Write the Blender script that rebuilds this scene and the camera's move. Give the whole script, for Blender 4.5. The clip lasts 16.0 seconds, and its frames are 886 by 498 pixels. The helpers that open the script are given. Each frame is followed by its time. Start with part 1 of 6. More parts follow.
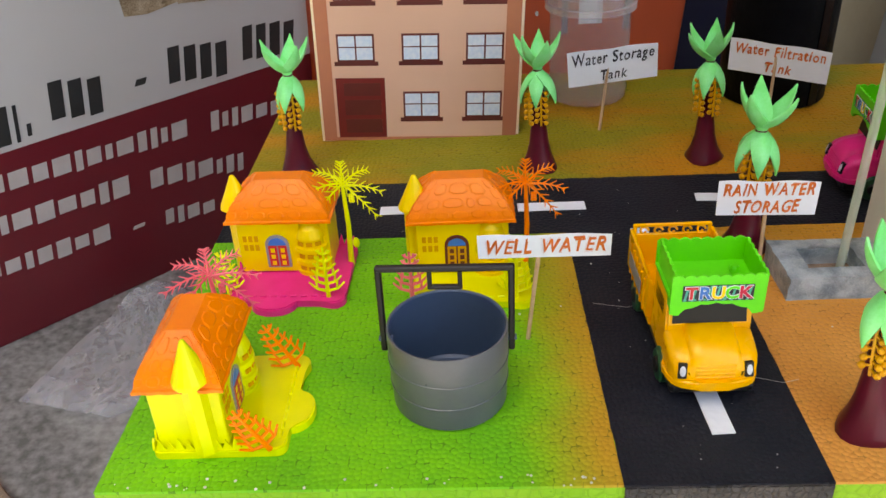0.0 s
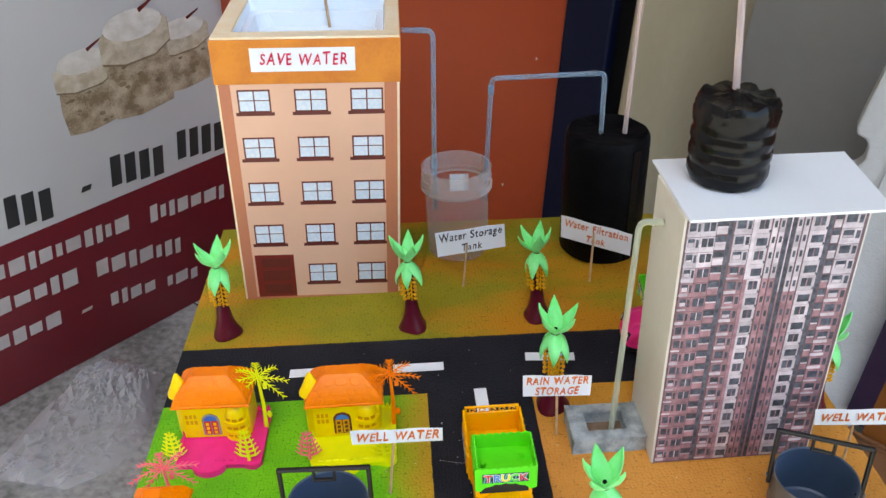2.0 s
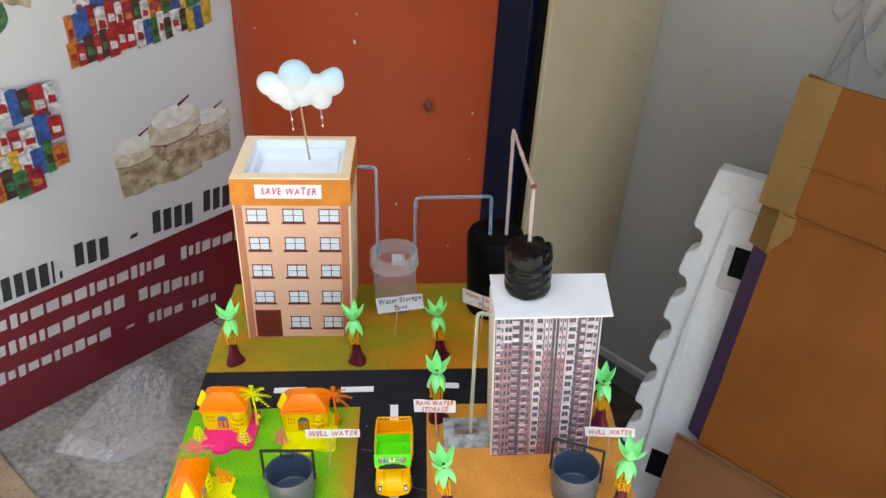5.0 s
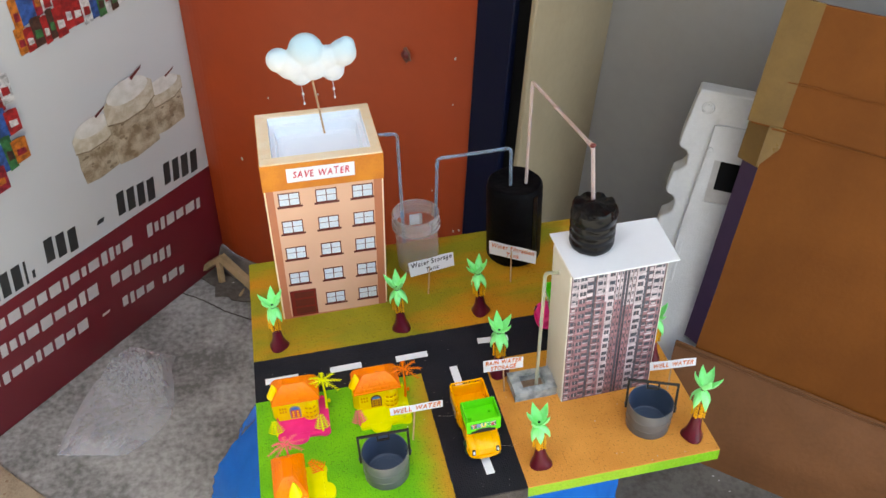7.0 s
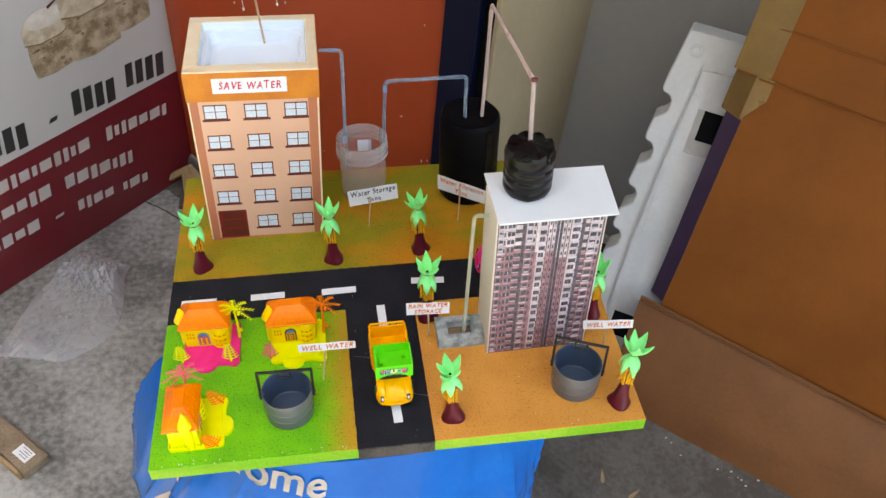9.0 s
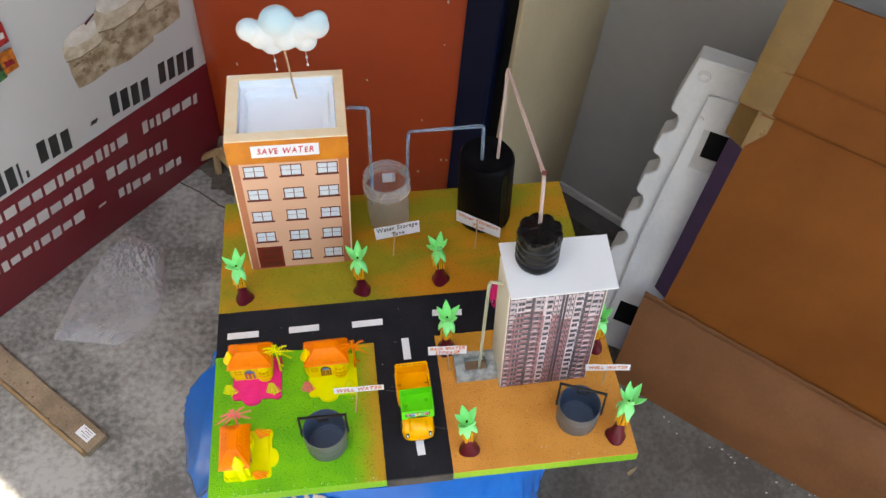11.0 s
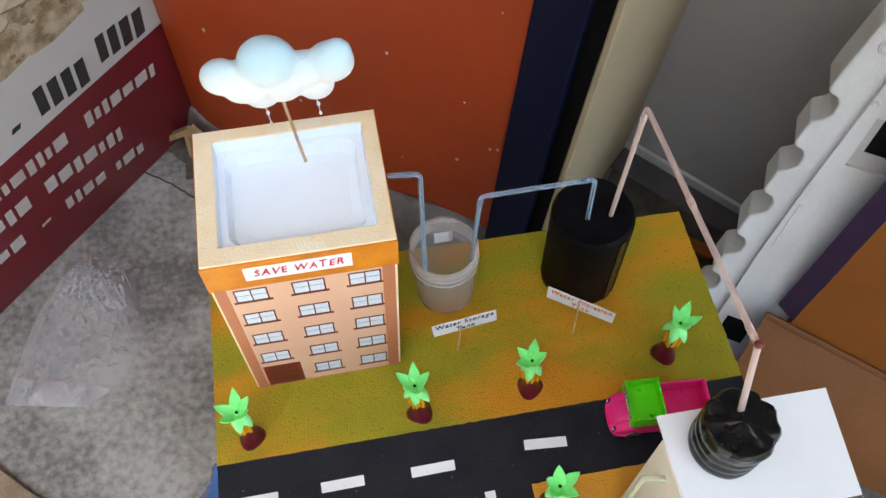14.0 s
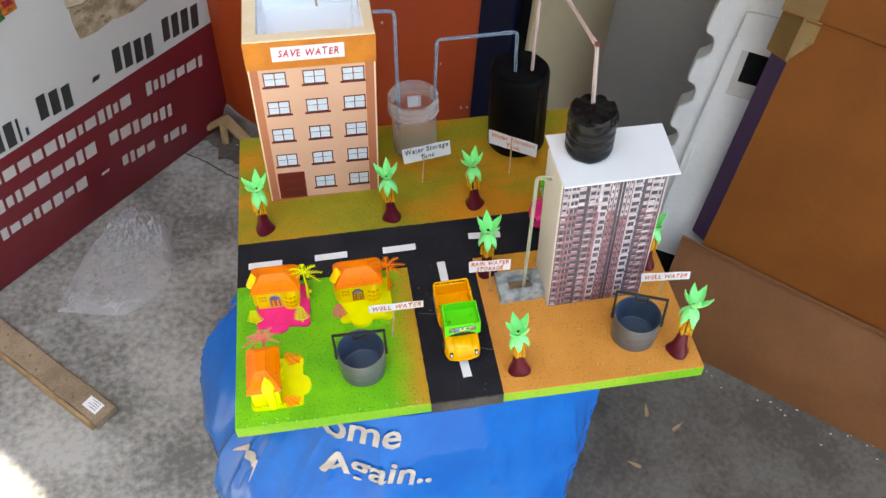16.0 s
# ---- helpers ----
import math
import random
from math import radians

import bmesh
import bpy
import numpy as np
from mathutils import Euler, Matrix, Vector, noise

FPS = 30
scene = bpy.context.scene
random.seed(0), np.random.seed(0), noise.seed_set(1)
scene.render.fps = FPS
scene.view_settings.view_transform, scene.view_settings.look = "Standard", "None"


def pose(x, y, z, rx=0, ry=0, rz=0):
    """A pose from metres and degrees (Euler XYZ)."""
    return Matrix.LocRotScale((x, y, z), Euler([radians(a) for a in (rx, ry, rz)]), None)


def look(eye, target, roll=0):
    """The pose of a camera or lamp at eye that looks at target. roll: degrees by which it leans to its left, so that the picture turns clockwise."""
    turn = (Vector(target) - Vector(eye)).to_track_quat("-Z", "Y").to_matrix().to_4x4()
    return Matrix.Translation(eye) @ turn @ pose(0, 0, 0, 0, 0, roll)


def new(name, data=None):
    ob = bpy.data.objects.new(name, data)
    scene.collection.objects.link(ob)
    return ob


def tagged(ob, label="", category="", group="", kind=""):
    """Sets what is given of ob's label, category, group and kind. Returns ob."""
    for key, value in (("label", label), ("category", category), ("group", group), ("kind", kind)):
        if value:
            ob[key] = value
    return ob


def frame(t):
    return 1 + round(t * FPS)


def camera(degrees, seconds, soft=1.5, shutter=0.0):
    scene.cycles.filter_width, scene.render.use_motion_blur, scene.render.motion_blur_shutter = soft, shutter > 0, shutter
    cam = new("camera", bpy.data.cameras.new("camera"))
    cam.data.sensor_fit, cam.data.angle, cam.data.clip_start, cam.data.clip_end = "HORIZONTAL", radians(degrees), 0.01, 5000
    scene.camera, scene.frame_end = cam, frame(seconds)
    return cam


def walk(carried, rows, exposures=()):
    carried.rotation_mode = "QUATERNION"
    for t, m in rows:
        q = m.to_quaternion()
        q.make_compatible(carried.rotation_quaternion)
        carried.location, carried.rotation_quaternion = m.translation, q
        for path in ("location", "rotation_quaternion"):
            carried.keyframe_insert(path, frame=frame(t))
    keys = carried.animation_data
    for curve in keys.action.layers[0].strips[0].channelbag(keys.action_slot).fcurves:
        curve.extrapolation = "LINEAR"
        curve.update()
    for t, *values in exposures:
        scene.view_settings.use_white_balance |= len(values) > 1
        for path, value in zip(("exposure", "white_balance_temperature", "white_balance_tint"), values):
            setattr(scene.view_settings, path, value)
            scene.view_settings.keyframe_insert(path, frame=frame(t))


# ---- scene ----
# The model stands a little askew on its bag: TABLE carries its level and plan into the room
TABLE = pose(0, 0, 0.02, -3.905, -3.21, 0)
cam = camera(54.8, 16.0)
EXPOSURE, KELVIN = 2.82, 7500.0
PATH = [
    (0, (0.152, -0.229, 0.695), (0.062, 1.478, -0.343), -3.1),
    (0.5, (0.167, -0.232, 0.715), (0.111, 1.502, -0.281), -2.7),
    (1, (0.174, -0.195, 0.74), (0.14, 1.566, -0.207), -2.7),
    (1.5, (0.185, -0.212, 0.813), (0.197, 1.525, -0.178), -2.1),
    (2, (0.202, -0.307, 0.89), (0.249, 1.387, -0.173), -1.9),
    (2.5, (0.255, -0.418, 0.951), (0.309, 1.289, -0.089), -0.9),
    (3, (0.31, -0.53, 0.977), (0.351, 1.204, -0.018), -0.4),
    (3.5, (0.307, -0.595, 1.015), (0.299, 1.162, 0.056), -1.05),
    (4, (0.304, -0.637, 1.062), (0.277, 1.131, 0.122), -1.09),
    (6.5, (0.189, -0.462, 1.235), (0.378, 1.047, -0.064), -0.68),
    (7, (0.103, -0.524, 1.222), (0.384, 1.008, -0.033), -2.36),
    (7.5, (0.028, -0.546, 1.171), (0.384, 0.987, -0.066), -4.23),
    (8, (0.025, -0.547, 1.169), (0.403, 0.91, -0.149), -1.81),
    (8.5, (0.081, -0.556, 1.182), (0.43, 0.898, -0.153), 0.53),
    (9, (0.213, -0.483, 1.182), (0.425, 0.952, -0.203), 1.26),
    (11.5, (0.218, -0.374, 1.408), (0.364, 0.836, -0.171), 0.42),
    (12, (0.228, -0.283, 1.411), (0.404, 0.892, -0.194), 2.11),
    (12.5, (0.255, -0.141, 1.363), (0.349, 0.98, -0.291), 0.5),
    (13, (0.263, -0.021, 1.329), (0.283, 1.04, -0.367), 0.2),
    (13.5, (0.221, 0.039, 1.263), (0.268, 1.037, -0.47), -1.2),
    (14, (0.183, 0.017, 1.226), (0.315, 0.976, -0.525), -2.2),
    (14.5, (0.127, -0.08, 1.204), (0.344, 0.883, -0.536), -2.6),
    (15, (0.095, -0.172, 1.218), (0.39, 0.866, -0.466), -1.9),
    (15.5, (0.098, -0.297, 1.208), (0.407, 0.847, -0.402), -0.7),
    (16, (0.16, -0.465, 1.23), (0.327, 0.839, -0.277), -1.3),
]
walk(cam, [(t, TABLE @ look(eye, target, roll)) for t, eye, target, roll in PATH], exposures=[(0.0, EXPOSURE - 0.08, KELVIN + 500, 10.0), (3.0, EXPOSURE + 0.14, KELVIN - 450, 4.0), (4.0, EXPOSURE + 0.18, KELVIN + 100, 6.0), (7.0, EXPOSURE + 0.16, KELVIN + 400, 6.0), (9.0, EXPOSURE + 0.13, KELVIN + 500, 6.0), (12.0, EXPOSURE - 0.02, KELVIN + 500, 8.0), (13.0, EXPOSURE + 0.18, KELVIN + 600, 8.0), (14.0, EXPOSURE + 0.25, KELVIN + 200, 5.0), (15.2, EXPOSURE + 0.25, KELVIN - 200, 4.0), (16.0, EXPOSURE + 0.20, KELVIN + 200, 5.0)])

# World and sun; an added, unseen sheet overhead shades the model
world = bpy.data.worlds.new("open_sky")
scene.world = world
world.use_nodes = True
wn = world.node_tree.nodes
sky = wn.new("ShaderNodeTexSky")
sky.sky_type = "NISHITA"
sky.sun_disc = False
sky.sun_elevation = radians(86)
sky.sun_rotation = radians(225)
sky.air_density, sky.dust_density = 1.0, 2.0
wn["Background"].inputs["Strength"].default_value = 0.12
world.node_tree.links.new(sky.outputs[0], wn["Background"].inputs["Color"])
sun = new("sun", bpy.data.lights.new("sun", "SUN"))
sun.data.energy, sun.data.angle, sun.data.color = 3.0, radians(0.6), (1.0, 0.95, 0.87)
sun.matrix_world = look((-0.05, -0.05, 1.0), (0, 0, 0))

S2 = 2 ** -0.5

# ---------------------------------------------------------------- materials


def mat(name, a, b=None, scale=30.0, rough=0.5, bump=0.0, bscale=200.0, metal=0.0, vary=0.0, fine=0.25, coat=0.0, spec=0.5, rvar=0.08):
    """Two colours mixed by coarse and fine noise, with bump and uneven roughness."""
    m = bpy.data.materials.new(name)
    m.use_nodes = True
    n, l = m.node_tree.nodes, m.node_tree.links
    p = n["Principled BSDF"]
    b = b or tuple(c * 0.82 for c in a)
    co = n.new("ShaderNodeTexCoord").outputs["Object"]
    big = n.new("ShaderNodeTexNoise")
    big.inputs["Scale"].default_value, big.inputs["Detail"].default_value = scale, 5.0
    small = n.new("ShaderNodeTexNoise")
    small.inputs["Scale"].default_value, small.inputs["Detail"].default_value = scale * 14, 3.0
    l.new(co, big.inputs["Vector"]), l.new(co, small.inputs["Vector"])
    add = n.new("ShaderNodeMath")
    add.operation = "MULTIPLY_ADD"
    l.new(small.outputs["Fac"], add.inputs[0])
    add.inputs[1].default_value = fine
    l.new(big.outputs["Fac"], add.inputs[2])
    ramp = n.new("ShaderNodeMapRange")
    ramp.inputs["From Min"].default_value, ramp.inputs["From Max"].default_value = 0.35 + fine * 0.5, 0.65 + fine * 0.5
    l.new(add.outputs[0], ramp.inputs["Value"])
    mix = n.new("ShaderNodeMix")
    mix.data_type = "RGBA"
    mix.inputs["A"].default_value, mix.inputs["B"].default_value = (*a, 1), (*b, 1)
    l.new(ramp.outputs[0], mix.inputs["Factor"])
    col = mix.outputs["Result"]
    if vary:
        info = n.new("ShaderNodeObjectInfo")
        geo = n.new("ShaderNodeNewGeometry")
        sm = n.new("ShaderNodeMath")
        sm.operation = "ADD"
        l.new(info.outputs["Random"], sm.inputs[0]), l.new(geo.outputs["Random Per Island"], sm.inputs[1])
        mr = n.new("ShaderNodeMapRange")
        mr.inputs["From Max"].default_value = 2.0
        mr.inputs["To Min"].default_value, mr.inputs["To Max"].default_value = 1 - vary, 1 + vary
        l.new(sm.outputs[0], mr.inputs["Value"])
        hsv = n.new("ShaderNodeHueSaturation")
        l.new(mr.outputs[0], hsv.inputs["Value"]), l.new(col, hsv.inputs["Color"])
        col = hsv.outputs["Color"]
    l.new(col, p.inputs["Base Color"])
    rr = n.new("ShaderNodeMapRange")
    rr.inputs["To Min"].default_value, rr.inputs["To Max"].default_value = max(rough - rvar, 0.02), min(rough + rvar, 1)
    l.new(big.outputs["Fac"], rr.inputs["Value"])
    l.new(rr.outputs[0], p.inputs["Roughness"])
    p.inputs["Metallic"].default_value = metal
    p.inputs["Specular IOR Level"].default_value = spec
    p.inputs["Coat Weight"].default_value = coat
    if bump:
        bn = n.new("ShaderNodeTexNoise")
        bn.inputs["Scale"].default_value, bn.inputs["Detail"].default_value = bscale, 4.0
        l.new(co, bn.inputs["Vector"])
        bm_ = n.new("ShaderNodeBump")
        bm_.inputs["Strength"].default_value, bm_.inputs["Distance"].default_value = bump, 0.002
        l.new(bn.outputs["Fac"], bm_.inputs["Height"])
        l.new(bm_.outputs[0], p.inputs["Normal"])
    return m


def foam_paint(name, base, dark, spray=None, axis=0, near=0.0, far=1.0, patch=None, cell=360.0, speck=0.5, relief=0.5, flat=False):
    """Paint on expanded foam: bead outlines, dark pores, and a second colour sprayed along one edge or in patches."""
    m = mat(name, base, dark, 22, 0.62, spec=0.28)
    n, l = m.node_tree.nodes, m.node_tree.links
    p = n["Principled BSDF"]
    co = next(x for x in n if x.bl_idname == "ShaderNodeTexCoord").outputs["Object"]
    col = p.inputs["Base Color"].links[0].from_socket
    wob = n.new("ShaderNodeTexNoise")
    wob.inputs["Scale"].default_value, wob.inputs["Detail"].default_value = 26.0, 6.0
    l.new(co, wob.inputs["Vector"])
    if spray:
        sep = n.new("ShaderNodeSeparateXYZ")
        l.new(co, sep.inputs[0])
        ma = n.new("ShaderNodeMath")
        ma.operation = "MULTIPLY_ADD"
        l.new(wob.outputs["Fac"], ma.inputs[0])
        ma.inputs[1].default_value = abs(far - near) * 0.6
        l.new(sep.outputs[axis], ma.inputs[2])
        off = abs(far - near) * 0.3
        mr = n.new("ShaderNodeMapRange")
        mr.interpolation_type = "SMOOTHSTEP"
        mr.inputs["From Min"].default_value, mr.inputs["From Max"].default_value = near + off, far + off
        l.new(ma.outputs[0], mr.inputs["Value"])
        mx = n.new("ShaderNodeMix")
        mx.data_type = "RGBA"
        l.new(mr.outputs[0], mx.inputs["Factor"]), l.new(col, mx.inputs["A"])
        mx.inputs["B"].default_value = (*spray, 1)
        col = mx.outputs["Result"]
    if patch:
        pn = n.new("ShaderNodeTexNoise")
        pn.inputs["Scale"].default_value, pn.inputs["Detail"].default_value = 9.0, 4.0
        mp = n.new("ShaderNodeMapping")
        mp.inputs["Scale"].default_value = (0.5, 1.3, 1.0)
        l.new(co, mp.inputs[0]), l.new(mp.outputs[0], pn.inputs["Vector"])
        mr = n.new("ShaderNodeMapRange")
        mr.interpolation_type = "SMOOTHSTEP"
        mr.inputs["From Min"].default_value, mr.inputs["From Max"].default_value = 0.44, 0.64
        l.new(pn.outputs["Fac"], mr.inputs["Value"])
        mx = n.new("ShaderNodeMix")
        mx.data_type = "RGBA"
        l.new(mr.outputs[0], mx.inputs["Factor"]), l.new(col, mx.inputs["A"])
        mx.inputs["B"].default_value = (*patch, 1)
        col = mx.outputs["Result"]
    vo = n.new("ShaderNodeTexVoronoi")
    vo.feature = "DISTANCE_TO_EDGE"
    vo.inputs["Scale"].default_value, vo.inputs["Randomness"].default_value = cell * (1.05 if flat else 0.82), 0.70 if flat else 0.62
    vo.voronoi_dimensions = "2D" if flat else "3D"
    l.new(co, vo.inputs["Vector"])
    edge = n.new("ShaderNodeMapRange")
    edge.inputs["From Max"].default_value = 0.12
    edge.inputs["To Min"].default_value = 1 - speck * (0.16 if flat else 0.45)
    l.new(vo.outputs["Distance"], edge.inputs["Value"])
    mul = n.new("ShaderNodeMix")
    mul.data_type, mul.blend_type = "RGBA", "MULTIPLY"
    mul.inputs["Factor"].default_value = 1.0
    l.new(col, mul.inputs["A"]), l.new(edge.outputs[0], mul.inputs["B"])
    pore = n.new("ShaderNodeTexVoronoi")
    pore.inputs["Scale"].default_value = cell * (1.05 if flat else 0.85)
    if flat:
        pore.voronoi_dimensions = "2D"
        pore.inputs["Randomness"].default_value = 0.70
    l.new(co, pore.inputs["Vector"])
    gate = n.new("ShaderNodeSeparateColor")
    l.new(pore.outputs["Color"], gate.inputs[0])
    few = n.new("ShaderNodeMath")
    few.operation = "GREATER_THAN"
    few.inputs[1].default_value = 0.55 if flat else 0.72
    l.new(gate.outputs[0], few.inputs[0])
    dot = n.new("ShaderNodeMath")
    dot.operation = "GREATER_THAN" if flat else "LESS_THAN"
    dot.inputs[1].default_value = 0.64 if flat else 0.20
    l.new(pore.outputs["Distance"], dot.inputs[0])
    both = n.new("ShaderNodeMath")
    both.operation = "MULTIPLY"
    l.new(few.outputs[0], both.inputs[0]), l.new(dot.outputs[0], both.inputs[1])
    amt = n.new("ShaderNodeMath")
    amt.operation = "MULTIPLY"
    amt.inputs[1].default_value = speck
    l.new(both.outputs[0], amt.inputs[0])
    dk = n.new("ShaderNodeMix")
    dk.data_type = "RGBA"
    l.new(amt.outputs[0], dk.inputs["Factor"]), l.new(mul.outputs["Result"], dk.inputs["A"])
    dk.inputs["B"].default_value = (*[c * 0.12 for c in base], 1)
    l.new(dk.outputs["Result"], p.inputs["Base Color"])
    bu = n.new("ShaderNodeBump")
    bu.inputs["Strength"].default_value, bu.inputs["Distance"].default_value = relief * (0.8 if flat else 1), 0.001
    hm = n.new("ShaderNodeMapRange")
    hm.inputs["From Max"].default_value = 0.25
    if flat:
        hm.inputs["From Max"].default_value = 0.75
        hm.inputs["To Min"].default_value, hm.inputs["To Max"].default_value = 1.0, 0.0
        hm.interpolation_type = "SMOOTHSTEP"
    l.new(pore.outputs["Distance"] if flat else vo.outputs["Distance"], hm.inputs["Value"])
    l.new(hm.outputs[0], bu.inputs["Height"])
    l.new(bu.outputs[0], p.inputs["Normal"])
    return m


def clear(name, tint, amount, rough=0.15):
    """Thin see-through plastic: part clear, part glossy film."""
    m = mat(name, tint, tuple(c * 0.92 for c in tint), 40, rough)
    n, l = m.node_tree.nodes, m.node_tree.links
    tr = n.new("ShaderNodeBsdfTransparent")
    tr.inputs["Color"].default_value = (*[0.55 + 0.45 * c for c in tint], 1)
    mx = n.new("ShaderNodeMixShader")
    lw = n.new("ShaderNodeLayerWeight")
    lw.inputs["Blend"].default_value = 0.25
    mr = n.new("ShaderNodeMapRange")
    mr.inputs["To Min"].default_value, mr.inputs["To Max"].default_value = amount, min(amount + 0.45, 1)
    l.new(lw.outputs["Facing"], mr.inputs["Value"])
    l.new(mr.outputs[0], mx.inputs[0])
    l.new(tr.outputs[0], mx.inputs[1]), l.new(n["Principled BSDF"].outputs[0], mx.inputs[2])
    l.new(mx.outputs[0], n["Material Output"].inputs["Surface"])
    return m


M_LAWN = foam_paint("lawn_paint", (0.17, 0.54, 0.008), (0.10, 0.42, 0.010), spray=(0.50, 0.27, 0.02), axis=0, near=0.158, far=0.207, speck=0.55, flat=True)
M_SAND = foam_paint("orange_sand_paint", (0.68, 0.30, 0.060), (0.60, 0.25, 0.045), spray=(0.62, 0.30, 0.03), axis=1, near=0.12, far=0.2, speck=0.4, flat=True)
M_OLIVE = foam_paint("olive_paint", (0.30, 0.25, 0.012), (0.24, 0.22, 0.012), spray=(0.27, 0.26, 0.015), axis=1, near=0.30, far=0.45, patch=(0.52, 0.22, 0.012), speck=0.4, cell=320, flat=True)
M_LIME = foam_paint("lime_edge_paint", (0.14, 0.43, 0.008), (0.17, 0.40, 0.010), speck=0.25, cell=260, patch=(0.28, 0.50, 0.03))
M_ROAD = foam_paint("black_road_paint", (0.007, 0.009, 0.015), (0.015, 0.016, 0.023), speck=0.3, cell=420, relief=0.4, flat=True)
M_ROAD.node_tree.nodes["Principled BSDF"].inputs["Specular IOR Level"].default_value = 0.2
M_ROADEDGE = foam_paint("grey_black_edge_paint", (0.03, 0.03, 0.03), (0.10, 0.085, 0.075), speck=0.2, cell=420, relief=0.9)
M_PAPER = mat("white_paper", (0.78, 0.81, 0.86), (0.73, 0.76, 0.80), 25, 0.75, 0.1, 300)
M_CARD = mat("white_card", (0.82, 0.86, 0.89), (0.79, 0.83, 0.86), 15, 0.55)
# White card again, darker and warmer for the shade on upright faces
M_CARDSHADED = mat("shaded_white_card", (0.72, 0.69, 0.62), (0.66, 0.63, 0.55), 15, 0.6)
M_CREAM = mat("cream_painted_foam", (0.86, 0.68, 0.42), (0.88, 0.78, 0.58), 28, 0.6, 0.5, 500)
M_ORANGEBAND = mat("brushed_orange_paint", (0.64, 0.22, 0.015), (0.52, 0.15, 0.012), 30, 0.45, 0.2, 400)
M_PEACH = mat("peach_print", (0.71, 0.43, 0.30), (0.65, 0.38, 0.26), 9, 0.45, fine=0.05)
M_SALMON = mat("salmon_print", (0.50, 0.18, 0.09), (0.44, 0.15, 0.08), 12, 0.45)
M_BROWNPRINT = mat("brown_print", (0.13, 0.017, 0.013), (0.105, 0.014, 0.011), 30, 0.45)
M_DOORPRINT = mat("maroon_door_print", (0.19, 0.013, 0.011), (0.16, 0.011, 0.010), 30, 0.45)
M_PANE = mat("pale_blue_print", (0.52, 0.62, 0.74), (0.66, 0.72, 0.78), 260, 0.4)
M_BASIN = mat("white_plastic_basin", (0.82, 0.90, 0.97), (0.79, 0.88, 0.96), 20, 0.22)
M_CLOUD = foam_paint("painted_cloud_foam", (0.74, 0.74, 0.73), (0.70, 0.71, 0.71), spray=(0.46, 0.66, 0.74), axis=2, near=-0.006, far=0.026, speck=0.06, cell=700, relief=0.25)
M_WOODSTICK = mat("bamboo_stick", (0.55, 0.36, 0.20), (0.42, 0.26, 0.14), 150, 0.6)
M_TRUNK = mat("maroon_plastic", (0.105, 0.005, 0.018), (0.085, 0.004, 0.015), 60, 0.32, rvar=0.05, spec=0.28)
M_LEAF = mat("leaf_green_plastic", (0.17, 0.76, 0.20), (0.27, 0.85, 0.34), 70, 0.32, vary=0.1, spec=0.28)
M_FRUIT = mat("amber_plastic", (0.72, 0.36, 0.008), (0.64, 0.29, 0.006), 90, 0.35, spec=0.28)
M_BUCKET = mat("grey_plastic", (0.105, 0.11, 0.118), (0.09, 0.095, 0.102), 40, 0.30)
M_BUCKETIN = mat("blue_grey_plastic", (0.052, 0.085, 0.145), (0.046, 0.075, 0.128), 40, 0.36)
M_BLACK = mat("black_plastic", (0.006, 0.006, 0.007), (0.009, 0.009, 0.010), 50, 0.4, spec=0.3)
M_TAPE = mat("black_tape", (0.003, 0.003, 0.004), (0.006, 0.006, 0.007), 40, 0.2, 0.5, 90, spec=0.2)
M_BLACKPAPER = mat("black_paper", (0.003, 0.003, 0.004), (0.006, 0.006, 0.007), 40, 0.5, 0.35, 160, spec=0.05)
M_YELLOW = mat("yellow_plastic", (0.90, 0.66, 0.006), (0.87, 0.60, 0.006), 80, 0.35, spec=0.28)
M_LEMON = mat("lemon_plastic", (0.80, 0.80, 0.012), (0.74, 0.76, 0.010), 80, 0.35, spec=0.28)
M_PINK = mat("pink_plastic", (0.85, 0.03, 0.24), (0.78, 0.02, 0.20), 80, 0.32, spec=0.28)
M_CORAL = mat("coral_plastic", (0.85, 0.17, 0.20), (0.80, 0.13, 0.17), 80, 0.35, spec=0.28)
M_ORANGE = mat("orange_plastic", (0.92, 0.22, 0.002), (0.88, 0.19, 0.002), 80, 0.33, spec=0.28)
M_TRUCK = mat("amber_truck_plastic", (0.92, 0.45, 0.002), (0.90, 0.42, 0.002), 80, 0.28, spec=0.35)
M_CANOPY = mat("bright_green_plastic", (0.10, 0.72, 0.02), (0.08, 0.66, 0.02), 80, 0.32, spec=0.28)
M_DARKGREEN = mat("dark_green_plastic", (0.01, 0.09, 0.04), (0.01, 0.07, 0.03), 80, 0.4)
M_RED = mat("red_sticker", (0.62, 0.02, 0.03), (0.55, 0.02, 0.03), 80, 0.4)
M_BLUE = mat("blue_sticker", (0.03, 0.18, 0.55), (0.03, 0.15, 0.5), 80, 0.4)
M_GREYFRAME = mat("grey_sticker", (0.28, 0.27, 0.30), (0.24, 0.23, 0.26), 80, 0.4)
M_MINT = mat("mint_sticker", (0.05, 0.42, 0.30), (0.04, 0.36, 0.26), 80, 0.4)
M_LAMPGLASS = mat("silver_sticker", (0.62, 0.64, 0.68), (0.5, 0.52, 0.56), 400, 0.3)
M_STONE = mat("grey_painted_foam", (0.17, 0.205, 0.215), (0.42, 0.455, 0.46), 90, 0.75, 0.8, 420)
M_DIRT = mat("brown_dirt", (0.19, 0.12, 0.075), (0.26, 0.17, 0.11), 120, 0.85, 0.8, 500)
M_STRAWBLUE = clear("blue_straw", (0.45, 0.60, 0.74), 0.24)
